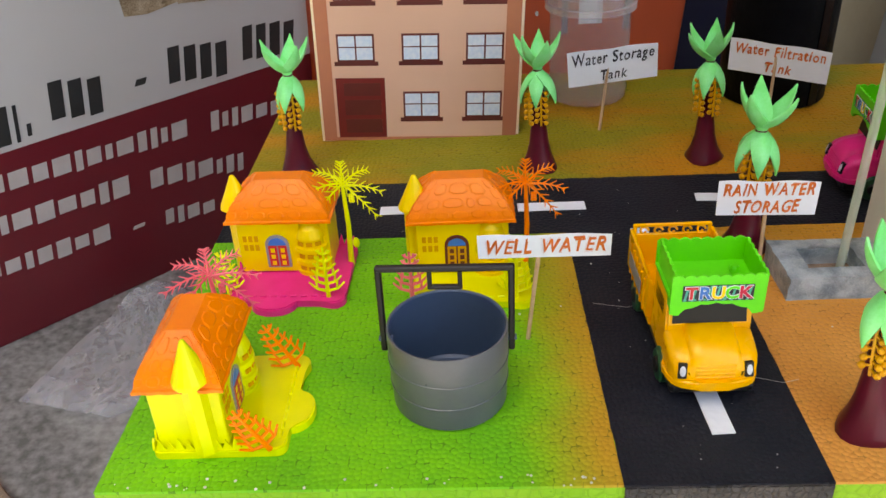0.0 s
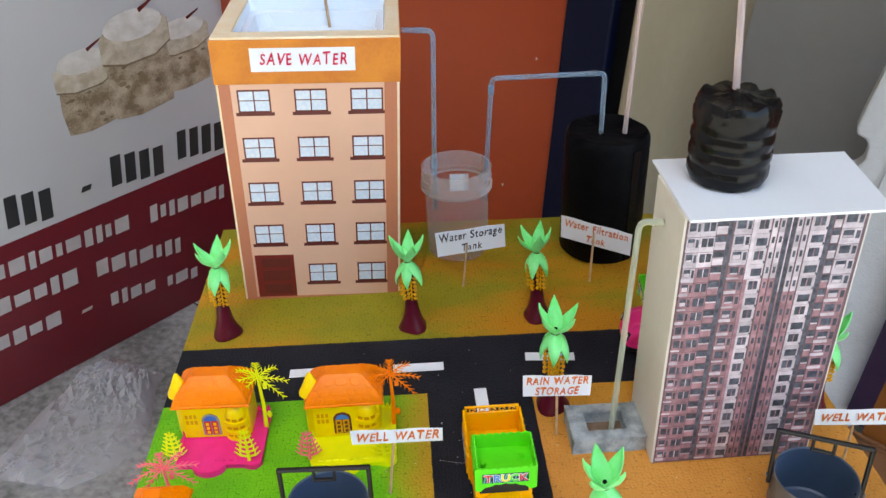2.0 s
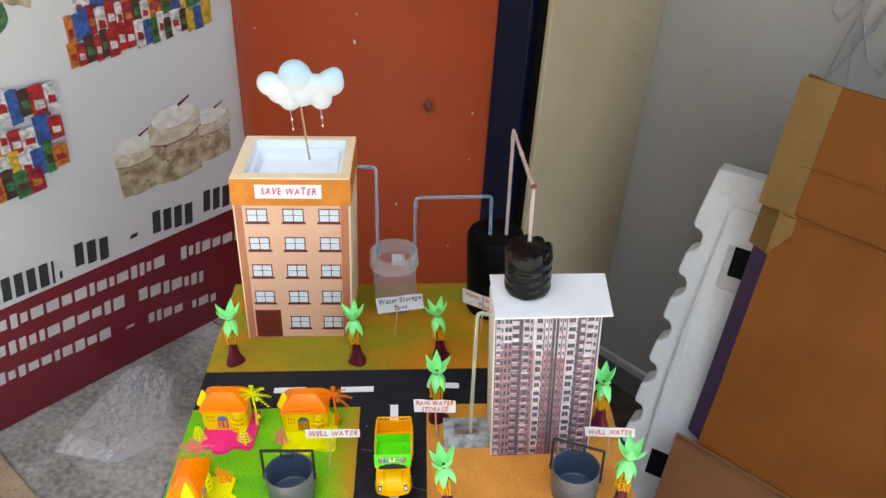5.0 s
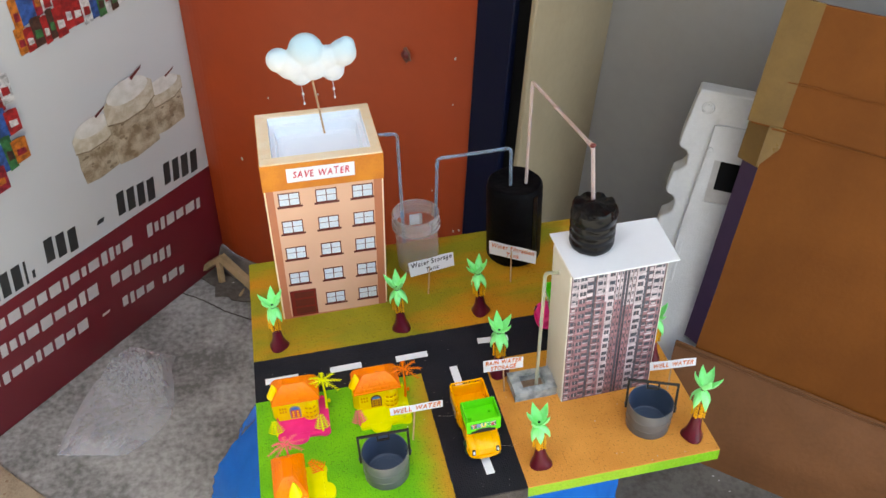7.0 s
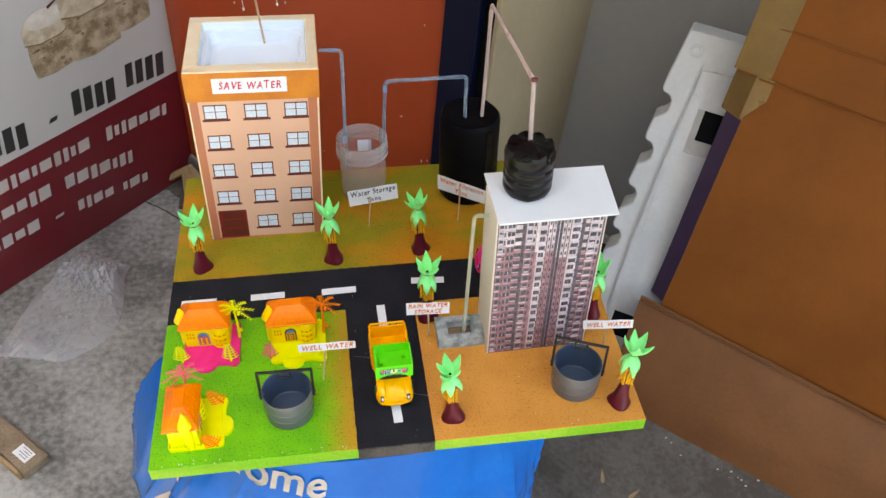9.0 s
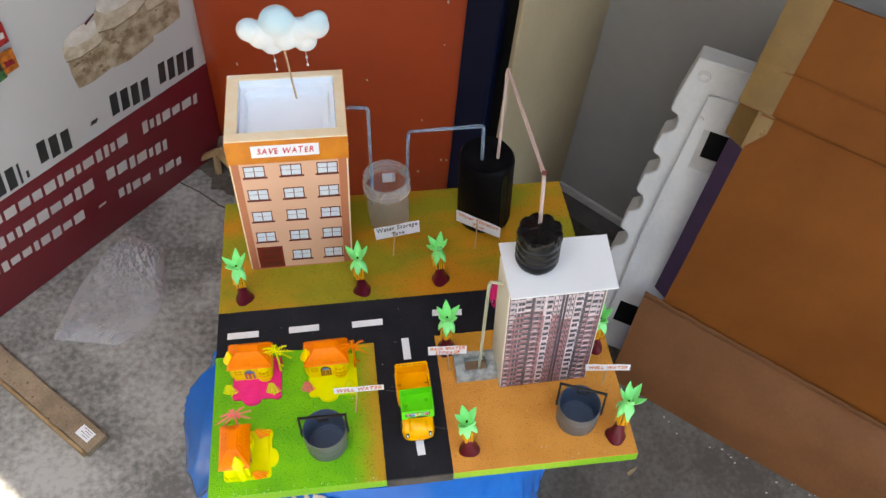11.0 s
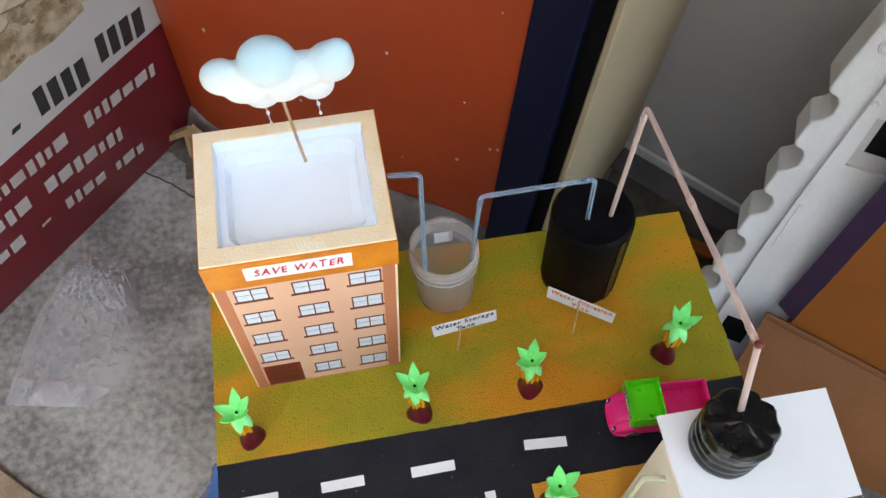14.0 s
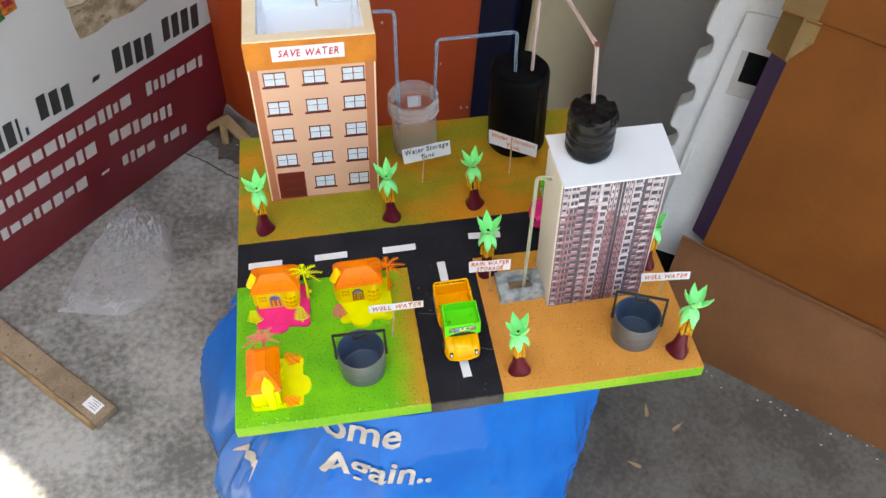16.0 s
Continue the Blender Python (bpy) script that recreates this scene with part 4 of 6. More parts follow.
for kind, u0, u1, white in COLS:
    x, w = 0.002 + (TW - 0.004) * u0, (TW - 0.004) * (u1 - u0)
    if kind == "s":
        box(dark, x, x + w, -0.0002, 0, 0.002, TH - 0.003)
        continue
    if kind == "p":
        box(rose, x, x + w, -0.00015, 0, 0.002, 0.002 + white * fh)
        box(pale, x, x + w, -0.00015, 0, 0.002 + white * fh, TH - 0.002)
        continue
    for f in range(NF):
        z = 0.002 + f * fh
        wall_b = pale if f >= white else rose
        if kind == "L":
            box(pale, x, x + w, -0.0002, 0, z, z + fh * 0.98)
            box(dark, x + w * 0.16, x + w * (0.80 if f % 2 else 0.90), -0.0004, 0, z + fh * (0.30 if f % 2 else 0.22), z + fh * (0.86 if f % 2 else 0.70))
            if f % 2:
                box(rose, x + w * 0.46, x + w * 0.52, -0.0005, 0, z + fh * 0.30, z + fh * 0.86)
            box(dark, x + w * 0.90, x + w, -0.0004, 0, z + fh * 0.05, z + fh * 0.20)
        elif kind == "b":
            box(wall_b, x, x + w, -0.0002, 0, z, z + fh * 0.96)
            box(dark, x + w * 0.10, x + w * 0.62, -0.0004, 0, z + fh * 0.40, z + fh * 0.90)
            box(dark, x + w * 0.74, x + w * 0.94, -0.0004, 0, z + fh * 0.34, z + fh * 0.84)
            if rnd.random() < 0.5:
                box(pale, x + w * 0.12, x + w * 0.58, -0.0005, 0, z + fh * 0.42, z + fh * rnd.uniform(0.5, 0.72))
            box(pale, x - 0.0003, x + w * 0.68, -0.0005, 0, z + fh * 0.10, z + fh * rnd.choice((0.2, 0.3)))
        elif kind == "w":
            box(wall_b, x - w * 0.2, x + w * 1.1, -0.0001, 0, z, z + fh * 0.96)
            box(dark, x, x + w, -0.0003, 0, z + fh * 0.34, z + fh * 0.88)
            box(pale, x + w * 0.46, x + w * 0.54, -0.0004, 0, z + fh * 0.34, z + fh * 0.88)
        elif kind == "r":
            box(wall_b, x, x + w, -0.0002, 0, z + fh * 0.10, z + fh * 0.52)
            box(pale, x, x + w, -0.0003, 0, z + fh * 0.52, z + fh * 0.60)
            box(dark, x, x + w, -0.0003, 0, z + fh * 0.64, z + fh * 0.98)
        else:
            box(wall_b, x, x + w, -0.0002, 0, z, z + fh)
            box(dark, x + w * 0.25, x + w * 0.75, -0.0004, 0, z + fh * 0.35, z + fh * 0.75)
for nm, b_, m_ in (("window_print", dark, M_PRINTDARK), ("balcony_print", pale, M_PRINTPALE), ("panel_print", rose, M_PRINTROSE)):
    part(nm, b_, m_, face, "printed rows too fine to count")["kind"] = "stuff"

# ---------------------------------------------------------------- stone tank
stone = thing("rain_water_tank", "square grey painted foam kerb with dirt inside", "model tank", on_board(0.3245, 0.136, 0.45, 1.0))
st = bmesh.new()
for a in ((-0.0255, 0.0255, -0.0185, -0.0095), (-0.0255, 0.0255, 0.0085, 0.0175), (-0.0255, -0.0135, -0.0095, 0.0085), (0.0135, 0.0255, -0.0095, 0.0085)):
    box(st, *a, 0.0, 0.0125)
bmesh.ops.remove_doubles(st, verts=st.verts, dist=0.0002)
bmesh.ops.subdivide_edges(st, edges=st.edges, cuts=5, use_grid_fill=True)
for v in st.verts:
    v.co += 0.0007 * Vector([noise.noise(v.co * 190 + Vector((k * 5, 0, 0))) for k in range(3)])
part("kerb", st, M_STONE, stone, "rough grey painted kerb")
part("dirt_bed", slab(-0.0138, 0.0138, -0.0098, 0.0088, 0.0002, 0.003), M_DIRT, stone, "dry brown dirt")

# ---------------------------------------------------------------- signs


def sign(name, words, sizes, tl, tr, height, base, ink, label, fits, lean=0.0):
    a, b = Vector(tl), Vector(tr)
    w = (b - a).length
    yaw = math.degrees(math.atan2(b.y - a.y, b.x - a.x))
    roll = -math.degrees(math.asin((b.z - a.z) / w))
    mid = (a + b) / 2
    ob = thing(name, label, "sign", on_board(base[0], base[1], 0.45))
    loc = Vector((mid.x - base[0], mid.y - base[1], mid.z - 0.45))
    cm = pose(loc.x, loc.y, loc.z, lean, roll, yaw)
    card = bmesh.new()
    n = 12
    top = [(-w / 2 + w * k / n, 0.0004 * math.sin(k * 0.9)) for k in range(n + 1)]
    prism([(-w / 2 + 0.0004, -height), (w / 2 - 0.0002, -height + 0.0006)] + top[::-1], 0.0, 0.0004, card, m=UP)
    c = part("card", card, M_PAPER, ob, "white paper card", m=cm)
    for k, (t, s, f) in enumerate(zip(words, sizes, fits)):
        lettering(t, s, ink, c, pose(0.0, -0.0006, -height * (k + 0.5) / len(words)) @ UP @ pose(0, 0, 0, 0, 0, 1.5), bold=0.00002 if ink is M_INKBLACK else 0.00008, fit=f, shear=0.2, space=1.12, written=True)
    part("stick", tube([(0, 0, 0.0), (loc.x * 0.8, loc.y + 0.0016, loc.z - height * 0.3)], 0.0010, 6), M_WOODSTICK, ob, "bamboo stick")
    return ob


sign("water_storage_sign", ["Water Storage", "Tank"], [0.011, 0.010], (0.213, 0.3335, 0.5045), (0.2745, 0.3385, 0.5085), 0.0245, (0.2367, 0.3285), M_INKBLACK, "white card lettered Water Storage Tank on a stick", [0.055, 0.018])
sign("water_filtration_sign", ["Water Filtration", "Tank"], [0.010, 0.009], (0.328, 0.355, 0.5045), (0.383, 0.3165, 0.5045), 0.0225, (0.351, 0.3265), M_INKORANGE, "white card lettered Water Filtration Tank on a stick", [0.060, 0.018])
sign("rain_water_sign", ["RAIN WATER", "STORAGE"], [0.009, 0.009], (0.266, 0.139, 0.505), (0.313, 0.136, 0.505), 0.0185, (0.291, 0.137), M_INKORANGE, "white card lettered RAIN WATER STORAGE on a stick", [0.042, 0.030])
sign("well_water_sign", ["WELL WATER"], [0.010], (0.150, 0.0955, 0.504), (0.209, 0.094, 0.5045), 0.0118, (0.1725, 0.091), M_INKORANGE, "white card lettered WELL WATER beside the lawn well", [0.053])
sign("well_water_sign", ["WELL WATER"], [0.009], (0.451, 0.096, 0.501), (0.503, 0.087, 0.506), 0.0135, (0.479, 0.0945), M_INKORANGE, "white card lettered WELL WATER beside the sand well", [0.046])

# ---------------------------------------------------------------- palm trees


def leaf_mesh(L, W, droop, cup):
    """One thick pointed leaf along +x that curves up or down."""
    b = bmesh.new()
    n, k = 9, 5
    top, bot = [], []
    for i in range(n + 1):
        s = i / n
        a = droop * s
        x = L * (math.sin(a) / droop if abs(droop) > 1e-3 else s)
        z = L * ((1 - math.cos(a)) / droop if abs(droop) > 1e-3 else 0)
        w = W * 1.90 * s ** 0.60 * (1 - s) ** 1.05 + 0.0016 * (1 - s) ** 4
        if i == n:
            w = 0.0002
        r1, r2 = [], []
        for j in range(k):
            q = j / (k - 1) * 2 - 1
            cz = cup * w * q * q
            y = q * w
            p = Vector((x - math.sin(a) * cz, y, z + math.cos(a) * cz))
            nn = Vector((-math.sin(a), 0, math.cos(a)))
            r1.append(b.verts.new(p + nn * 0.0004))
            r2.append(b.verts.new(p - nn * 0.0004))
        top.append(r1)
        bot.append(r2)
    for i in range(n):
        for j in range(k - 1):
            b.faces.new((top[i][j], top[i + 1][j], top[i + 1][j + 1], top[i][j + 1]))
            b.faces.new((bot[i][j + 1], bot[i + 1][j + 1], bot[i + 1][j], bot[i][j]))
        b.faces.new((bot[i][0], bot[i + 1][0], top[i + 1][0], top[i][0]))
        b.faces.new((top[i][-1], top[i + 1][-1], bot[i + 1][-1], bot[i][-1]))
    return b


UP_LEAF = finish("up_leaf", leaf_mesh(0.0290, 0.0084, 1.10, 0.50), M_LEAF, True)
DOWN_LEAF = finish("down_leaf", leaf_mesh(0.0285, 0.0076, -1.38, -0.45), M_LEAF, True)


def trunk_mesh():
    b = lathe([(0.0, 0.0), (0.0128, 0.0), (0.0130, 0.0012), (0.0116, 0.004), (0.0090, 0.010), (0.0070, 0.018), (0.0055, 0.030), (0.0046, 0.048), (0.0036, 0.064), (0.0028, 0.0725), (0.0, 0.073)], 20)
    for v in b.verts:
        a = math.atan2(v.co.y, v.co.x)
        f = 1 + 0.10 * math.cos(3 * a + 0.6) * max(0, 1 - v.co.z / 0.012)
        v.co.x, v.co.y = v.co.x * f, v.co.y * f
    return b


def bunch_mesh(seed):
    b = bmesh.new()
    rnd = random.Random(seed)
    tube([(0, 0, 0), (0.005, 0, -0.002), (0.0075, 0, -0.014), (0.0070, 0, -0.034)], 0.0008, 5, b)
    for k in range(12):
        z = -0.009 - 0.0021 * k
        side = k % 2 * 2 - 1
        y = side * rnd.uniform(0.0028, 0.0036)
        tube([(0.0074, 0, z + 0.0016), (0.0077, y, z)], 0.0006, 4, b)
        ball(b, (0.0077, y, z), 0.0017, 7, 5)
    return b


TRUNK = finish("trunk", trunk_mesh(), M_TRUNK, True)
BUNCH = [finish("fruit_string", bunch_mesh(k), M_FRUIT, True) for k in range(2)]


def palm(x, y, turn, scale=1.0, lx=0.0, ly=0.0, note="on the painted board"):
    ob = thing("toy_palm_tree", "green and maroon toy palm with fruit " + note, "toy palm", on_board(x, y, 0.45) @ pose(0, 0, 0, lx, ly, turn) @ Matrix.Diagonal((scale * 0.96, scale * 0.96, scale * 0.96, 1)), "toy palms on the board")
    part("trunk", TRUNK, M_TRUNK, ob, "flared maroon trunk")
    rnd = random.Random(int(x * 1000))
    for k in range(5):
        part("leaf", UP_LEAF, M_LEAF, ob, m=pose(0, 0, 0.0715, 0, -25 + rnd.uniform(-9, 8), k * 72 + rnd.uniform(-12, 12)))
    for k in range(5):
        part("leaf", DOWN_LEAF, M_LEAF, ob, m=pose(0, 0, 0.0715, 0, 26 + rnd.uniform(-8, 9), k * 72 + 30 + rnd.uniform(-12, 12)))
    hub = bmesh.new()
    ball(hub, (0, 0, 0.0722), 0.0034, 12, 8, (1, 1, 0.7))
    part("crown", hub, M_LEAF, ob, "green crown socket", smooth=True)
    part("crown_hole", lathe([(0, 0.0012), (0.0013, 0.001), (0.0015, 0)], 10), M_VOID, ob, "dark hollow crown tip", m=pose(0, 0, 0.0742))
    for k, a in enumerate((215 - turn, 285 - turn)):
        part("fruit_string", BUNCH[k % 2], M_FRUIT, ob, m=pose(0, 0, 0.0675, 0, 0, a + rnd.uniform(-15, 15)))
    return ob


palm(0.033, 0.277, 20, 0.98, 0, 1.5, "by the apartment corner")
palm(0.191, 0.273, 75, 0.96, -2, 1, "beside the road")
palm(0.297, 0.279, 140, 0.96, -1, 2, "between road and black tank")
palm(0.2925, 0.168, 10, 1.0, 0, 0, "behind the stone tank")
palm(0.432, 0.290, 50, 0.97, 0, 1, "behind the high-rise")
palm(0.480, 0.150, 65, 0.97, 0, -2, "past the high-rise wall")
palm(0.303, 0.028, 95, 0.98, -4, 0, "at the sand's front corner")
palm(0.478, 0.024, 30, 1.0, -3, 8, "leaning beside the grey well")

# ---------------------------------------------------------------- well buckets


def bucket(x, y, yaw, lean, label, group="well buckets"):
    ob = thing("well_bucket", label, "toy bucket", on_board(x, y, 0.45) @ Matrix.Diagonal((1, 1, 0.955, 1)), group)
    wall = lathe([(0.0, 0.0), (0.0225, 0.0), (0.0242, 0.0010), (0.0246, 0.0120), (0.0250, 0.0122), (0.0250, 0.0127), (0.0247, 0.0129), (0.0249, 0.0240), (0.0253, 0.0242), (0.0253, 0.0247), (0.0250, 0.0249), (0.0252, 0.0385), (0.0250, 0.0392), (0.0244, 0.0392)], 56)
    part("outer_wall", wall, M_BUCKET, ob, "grey ribbed plastic wall", smooth=True)
    inner = lathe([(0.0244, 0.0392), (0.0238, 0.0385), (0.0228, 0.0035), (0.0215, 0.0022), (0.017, 0.0022), (0.0165, 0.0028), (0.0, 0.0028)], 56)
    part("inner_wall", inner, M_BUCKETIN, ob, "blue-grey inside", smooth=True)
    b = bmesh.new()
    W, H = 0.0278, 0.0345
    box(b, -W, -W + 0.0026, -0.0016, 0.0016, -0.006, H, bev=0.0006)
    box(b, W - 0.0026, W, -0.0016, 0.0016, -0.006, H, bev=0.0006)
    box(b, -W, W, -0.0016, 0.0016, H - 0.0008, H + 0.0018, bev=0.0006)
    for a in ((-0.0070, -0.0052, H - 0.0085, H - 0.0008), (0.0052, 0.0070, H - 0.0085, H - 0.0008), (-0.0070, 0.0070, H - 0.0095, H - 0.0078)):
        box(b, a[0], a[1], -0.0013, 0.0013, a[2], a[3], bev=0.0004)
    hd = part("handle", b, M_BLACK, ob, "black plastic bail handle with grip loop", m=pose(0, 0, 0.0315, lean, 0, yaw))
    for sx in (-1, 1):
        part("pivot_pin", tube([(sx * 0.0225, 0, 0), (sx * 0.0285, 0, 0)], 0.0014, 10), M_BUCKETIN, hd)
    return ob


bucket(0.137, 0.0540, -1, -2, "grey plastic toy bucket used as a well on the lawn")
bucket(0.4365, 0.0525, -22, -8, "grey plastic toy bucket used as a well on the sand")

# ---------------------------------------------------------------- toy trucks


def truck(m, paint, label):
    """Faces -y; 82 mm long, 37 mm wide."""
    ob = thing("toy_truck", label, "toy truck", m, "toy trucks")
    ch = bmesh.new()
    box(ch, -0.0165, 0.0165, -0.040, 0.042, 0.005, 0.0105, bev=0.001)
    box(ch, -0.0175, 0.0175, -0.0435, -0.032, 0.0055, 0.0105, bev=0.0015)
    part("chassis", ch, M_BLACK, ob, "black chassis and bumper")
    shell = bmesh.new()
    prism([(-0.0278, 0.0105), (-0.0278, 0.0296), (-0.0252, 0.0442), (-0.0040, 0.0446), (-0.003, 0.0105)], -0.0176, 0.0176, shell, m=Matrix(((0, 0, 1, 0), (1, 0, 0, 0), (0, 1, 0, 0), (0, 0, 0, 1))))
    bmesh.ops.bevel(shell, geom=[e for e in shell.edges if e.calc_length() < 0.034], offset=0.0010, segments=2, affect="EDGES")
    cab = part("cab", shell, paint, ob, "moulded cab")
    # rounded bonnet with a raised middle
    hood = bmesh.new()
    rings = []
    for y, w, sh, hp in ((-0.0446, 0.0118, 0.0150, 0.0160), (-0.0443, 0.0146, 0.0176, 0.0194), (-0.0434, 0.0160, 0.0203, 0.0226), (-0.0418, 0.0170, 0.0226, 0.0252), (-0.0390, 0.0177, 0.0245, 0.0272), (-0.0345, 0.0180, 0.0260, 0.0287), (-0.0300, 0.0181, 0.0270, 0.0297), (-0.0270, 0.0181, 0.0276, 0.0303)):
        half = [(w, 0.0105), (w + 0.0002, sh - 0.0045), (w, sh - 0.0026), (w - 0.0010, sh - 0.0010), (w - 0.0030, sh - 0.0001), (0.0104, sh + 0.0002), (0.0097, hp - 0.0010), (0.0086, hp - 0.0001), (0.0045, hp + 0.0004)]
        half = [(min(x, w), z) for x, z in half]
        rings.append([hood.verts.new((x, y, z)) for x, z in half] + [hood.verts.new((-x, y, z)) for x, z in half[::-1]])
    for p_, q_ in zip(rings, rings[1:]):
        for i in range(len(p_) - 1):
            hood.faces.new((p_[i], p_[i + 1], q_[i + 1], q_[i]))
    hood.faces.new(rings[0][::-1])
    part("bonnet", hood, paint, cab, "rounded bonnet with raised middle", smooth=True)
    lipo = [(-0.0186, -0.026)] + [(math.copysign(abs(math.cos(radians(t))) ** 0.55, math.cos(radians(t))) * 0.0190, -0.0335 - 0.0135 * abs(math.sin(radians(t))) ** 0.75) for t in range(180, 361, 12)] + [(0.0186, -0.026)]
    bump_ = prism(lipo, 0.0098, 0.0142)
    bmesh.ops.bevel(bump_, geom=[e for e in bump_.edges if abs(e.verts[0].co.z - e.verts[1].co.z) < 1e-6], offset=0.0011, segments=3, affect="EDGES")
    part("bumper_lip", bump_, paint, cab, "rounded bumper lip")
    for k in range(4):
        part("grille_bar", slab(-0.0082, 0.0082, -0.0451 + 0.0002 * k, -0.0435, 0.0149 + 0.0017 * k, 0.0157 + 0.0017 * k, bev=0.0003), paint, cab)
    for sx in (-1, 1):
        hl = part("headlight", slab(-0.0018, 0.0018, -0.0007, 0.0012, -0.0034, 0.0034, bev=0.0004, m=pose(sx * 0.0134, -0.0440, 0.0185, -14, 0, sx * 9)), M_BLACK, cab, "black framed headlight sticker")
        lens = bmesh.new()
        ball(lens, (0, 0, 0), 0.0013, 10, 7, (1, 0.3, 1.8))
        bmesh.ops.transform(lens, matrix=pose(sx * 0.0134, -0.0447, 0.0187, -14, 0, sx * 9), verts=lens.verts)
        part("lens", lens, M_LAMPGLASS, hl, "silver oval lens", smooth=True)
    # The open windscreen's inner shade is put in as a black panel
    wsb = prism([(-0.0152, 0.0), (0.0152, 0.0), (0.0146, 0.0128), (-0.0146, 0.0128)], 0.0, 0.0006, m=pose(0, -0.0277, 0.0306, 79.9, 0, 0))
    part("windscreen", wsb, M_BLACK, cab, "black panel standing for the shaded windscreen opening")
    for sx in (-1, 1):
        part("side_window", slab(sx * 0.0172 - 0.0004, sx * 0.0172 + 0.0004, -0.022, -0.007, 0.0305, 0.0385, bev=0.0003), M_BLACK, cab)
    # canopy: an open tray over the cab with scalloped walls
    can = bmesh.new()
    x1, y0, y1, zb, zt = 0.0184, -0.0325, -0.004, 0.0462, 0.0565

    def scallop(a, b, z0, z1, n, m_):
        o = [(a, z0), (b, z0)]
        for k in range(n):
            for j in range(4):
                s = (k + j / 4) / n
                o.append((b + (a - b) * s, z1 + 0.0011 * math.sin(math.pi * (j / 4))))
        o.append((a, z1))
        prism(o, 0, 0.0011, can, m=m_)

    # the front valance hangs in scallops and arches up over the windscreen
    front = [(x1 - 2 * x1 * k / 32, zt + 0.0011 * abs(math.sin(math.pi * k / 4))) for k in range(33)]
    front += [(-x1 + 2 * x1 * k / 30, 0.0392 + 0.0052 * max(0, math.sin(math.pi * (k - 3) / 24)) ** 0.6 - 0.0007 * abs(math.sin(math.pi * k / 5))) for k in range(31)]
    prism(front, 0, 0.0011, can, m=pose(0, y0, 0, 90, 0, 0))
    scallop(-x1, x1, zb - 0.001, zt, 8, pose(0, y1, 0, 90, 0, 0))
    scallop(y0, y1, 0.0385, zt, 6, pose(-x1 + 0.0011, 0, 0, 90, 0, 90) @ pose(0, 0, 0, 0, 0, 0))
    scallop(y0, y1, 0.0385, zt, 6, pose(x1, 0, 0, 90, 0, 90))
    box(can, -x1, x1, y0, y1, zb - 0.0015, zb)
    cn = part("canopy", can, M_CANOPY, ob, "bright green scalloped tray over the cab")
    for cx, cy in ((-0.012, -0.020), (0.012, -0.014)):
        part("stud", lathe([(0, 0.003), (0.0015, 0.003), (0.002, 0.0022), (0.002, 0)], 12, at=(cx, cy, zb)), M_CANOPY, cn)
    st_ = part("sticker", slab(-0.0140, 0.0140, y0 - 0.0015, y0 - 0.0011, 0.0455, 0.0528), M_INKBLACK, cn, "dark sticker with coloured letters")
    fl = bmesh.new()
    rnd = random.Random(2)
    for k in range(14):
        cx, cz = -0.0130 + 0.0020 * k, 0.0492 + rnd.choice((-0.0029, 0.0029))
        prism([(cx + a * 0.6, cz + b * 0.5) for a, b in blot(0.0012, k, 7)], 0, 0.0001, fl, m=pose(0, y0 - 0.0015, 0, 90, 0, 0))
    part("sticker_flower", fl, M_MINT, st_)["kind"] = "stuff"
    stripe = bmesh.new()
    for k in range(9):
        x_ = -0.0136 + 0.0031 * k
        prism([(x_, 0.0456), (x_ + 0.0010, 0.0456), (x_ + 0.0022, 0.0527), (x_ + 0.0012, 0.0527)], 0, 0.00008, stripe, m=pose(0, y0 - 0.0015, 0, 90, 0, 0))
    part("sticker_stripe", stripe, M_MINT, st_)["kind"] = "stuff"
    for k, ch_ in enumerate("TRUCK"):
        lettering(ch_, 0.0080, M_PAPER, st_, pose(-0.0106 + 0.0053 * k, y0 - 0.00162, 0.0492) @ UP, bold=0.00045, shear=0.0, name="letter_outline")
        lettering(ch_, 0.0080, (M_RED, M_BLUE, M_YELLOW, M_CANOPY, M_INKRED)[k], st_, pose(-0.0106 + 0.0053 * k, y0 - 0.0018, 0.0492) @ UP, bold=0.0002, shear=0.0)
    # load bed
    bed = bmesh.new()
    box(bed, -0.0185, 0.0185, -0.002, 0.0425, 0.0105, 0.0155, bev=0.0006)
    for sx in (-1, 1):
        box(bed, sx * 0.0192 - 0.0008, sx * 0.0192 + 0.0008, -0.002, 0.0432, 0.015, 0.0350, bev=0.0004)
    for y in (-0.0012, 0.0424):
        box(bed, -0.0192, 0.0192, y - 0.0008, y + 0.0008, 0.015, 0.0325, bev=0.0004)
    bd = part("load_bed", bed, paint, ob, "open load bed with ridged sides")
    gate = bmesh.new()
    box(gate, -0.0185, 0.0185, 0.0416, 0.0432, 0.0362, 0.0378, bev=0.0003)
    for sx in (-1, 1):
        box(gate, sx * 0.0178 - 0.0008, sx * 0.0178 + 0.0008, 0.0416, 0.0432, 0.032, 0.0372)
    for k in range(5):
        cx = -0.0135 + 0.0068 * k
        tube([(cx + 0.0024 * math.cos(a) * (1 - 0.06 * j), 0.0424, 0.0341 + 0.0019 * math.sin(a)) for j, a in enumerate([i * 0.6 for i in range(11)])], 0.0006, 5, gate)
    part("scroll_rail", gate, paint, bd, "scroll-patterned tail rail")
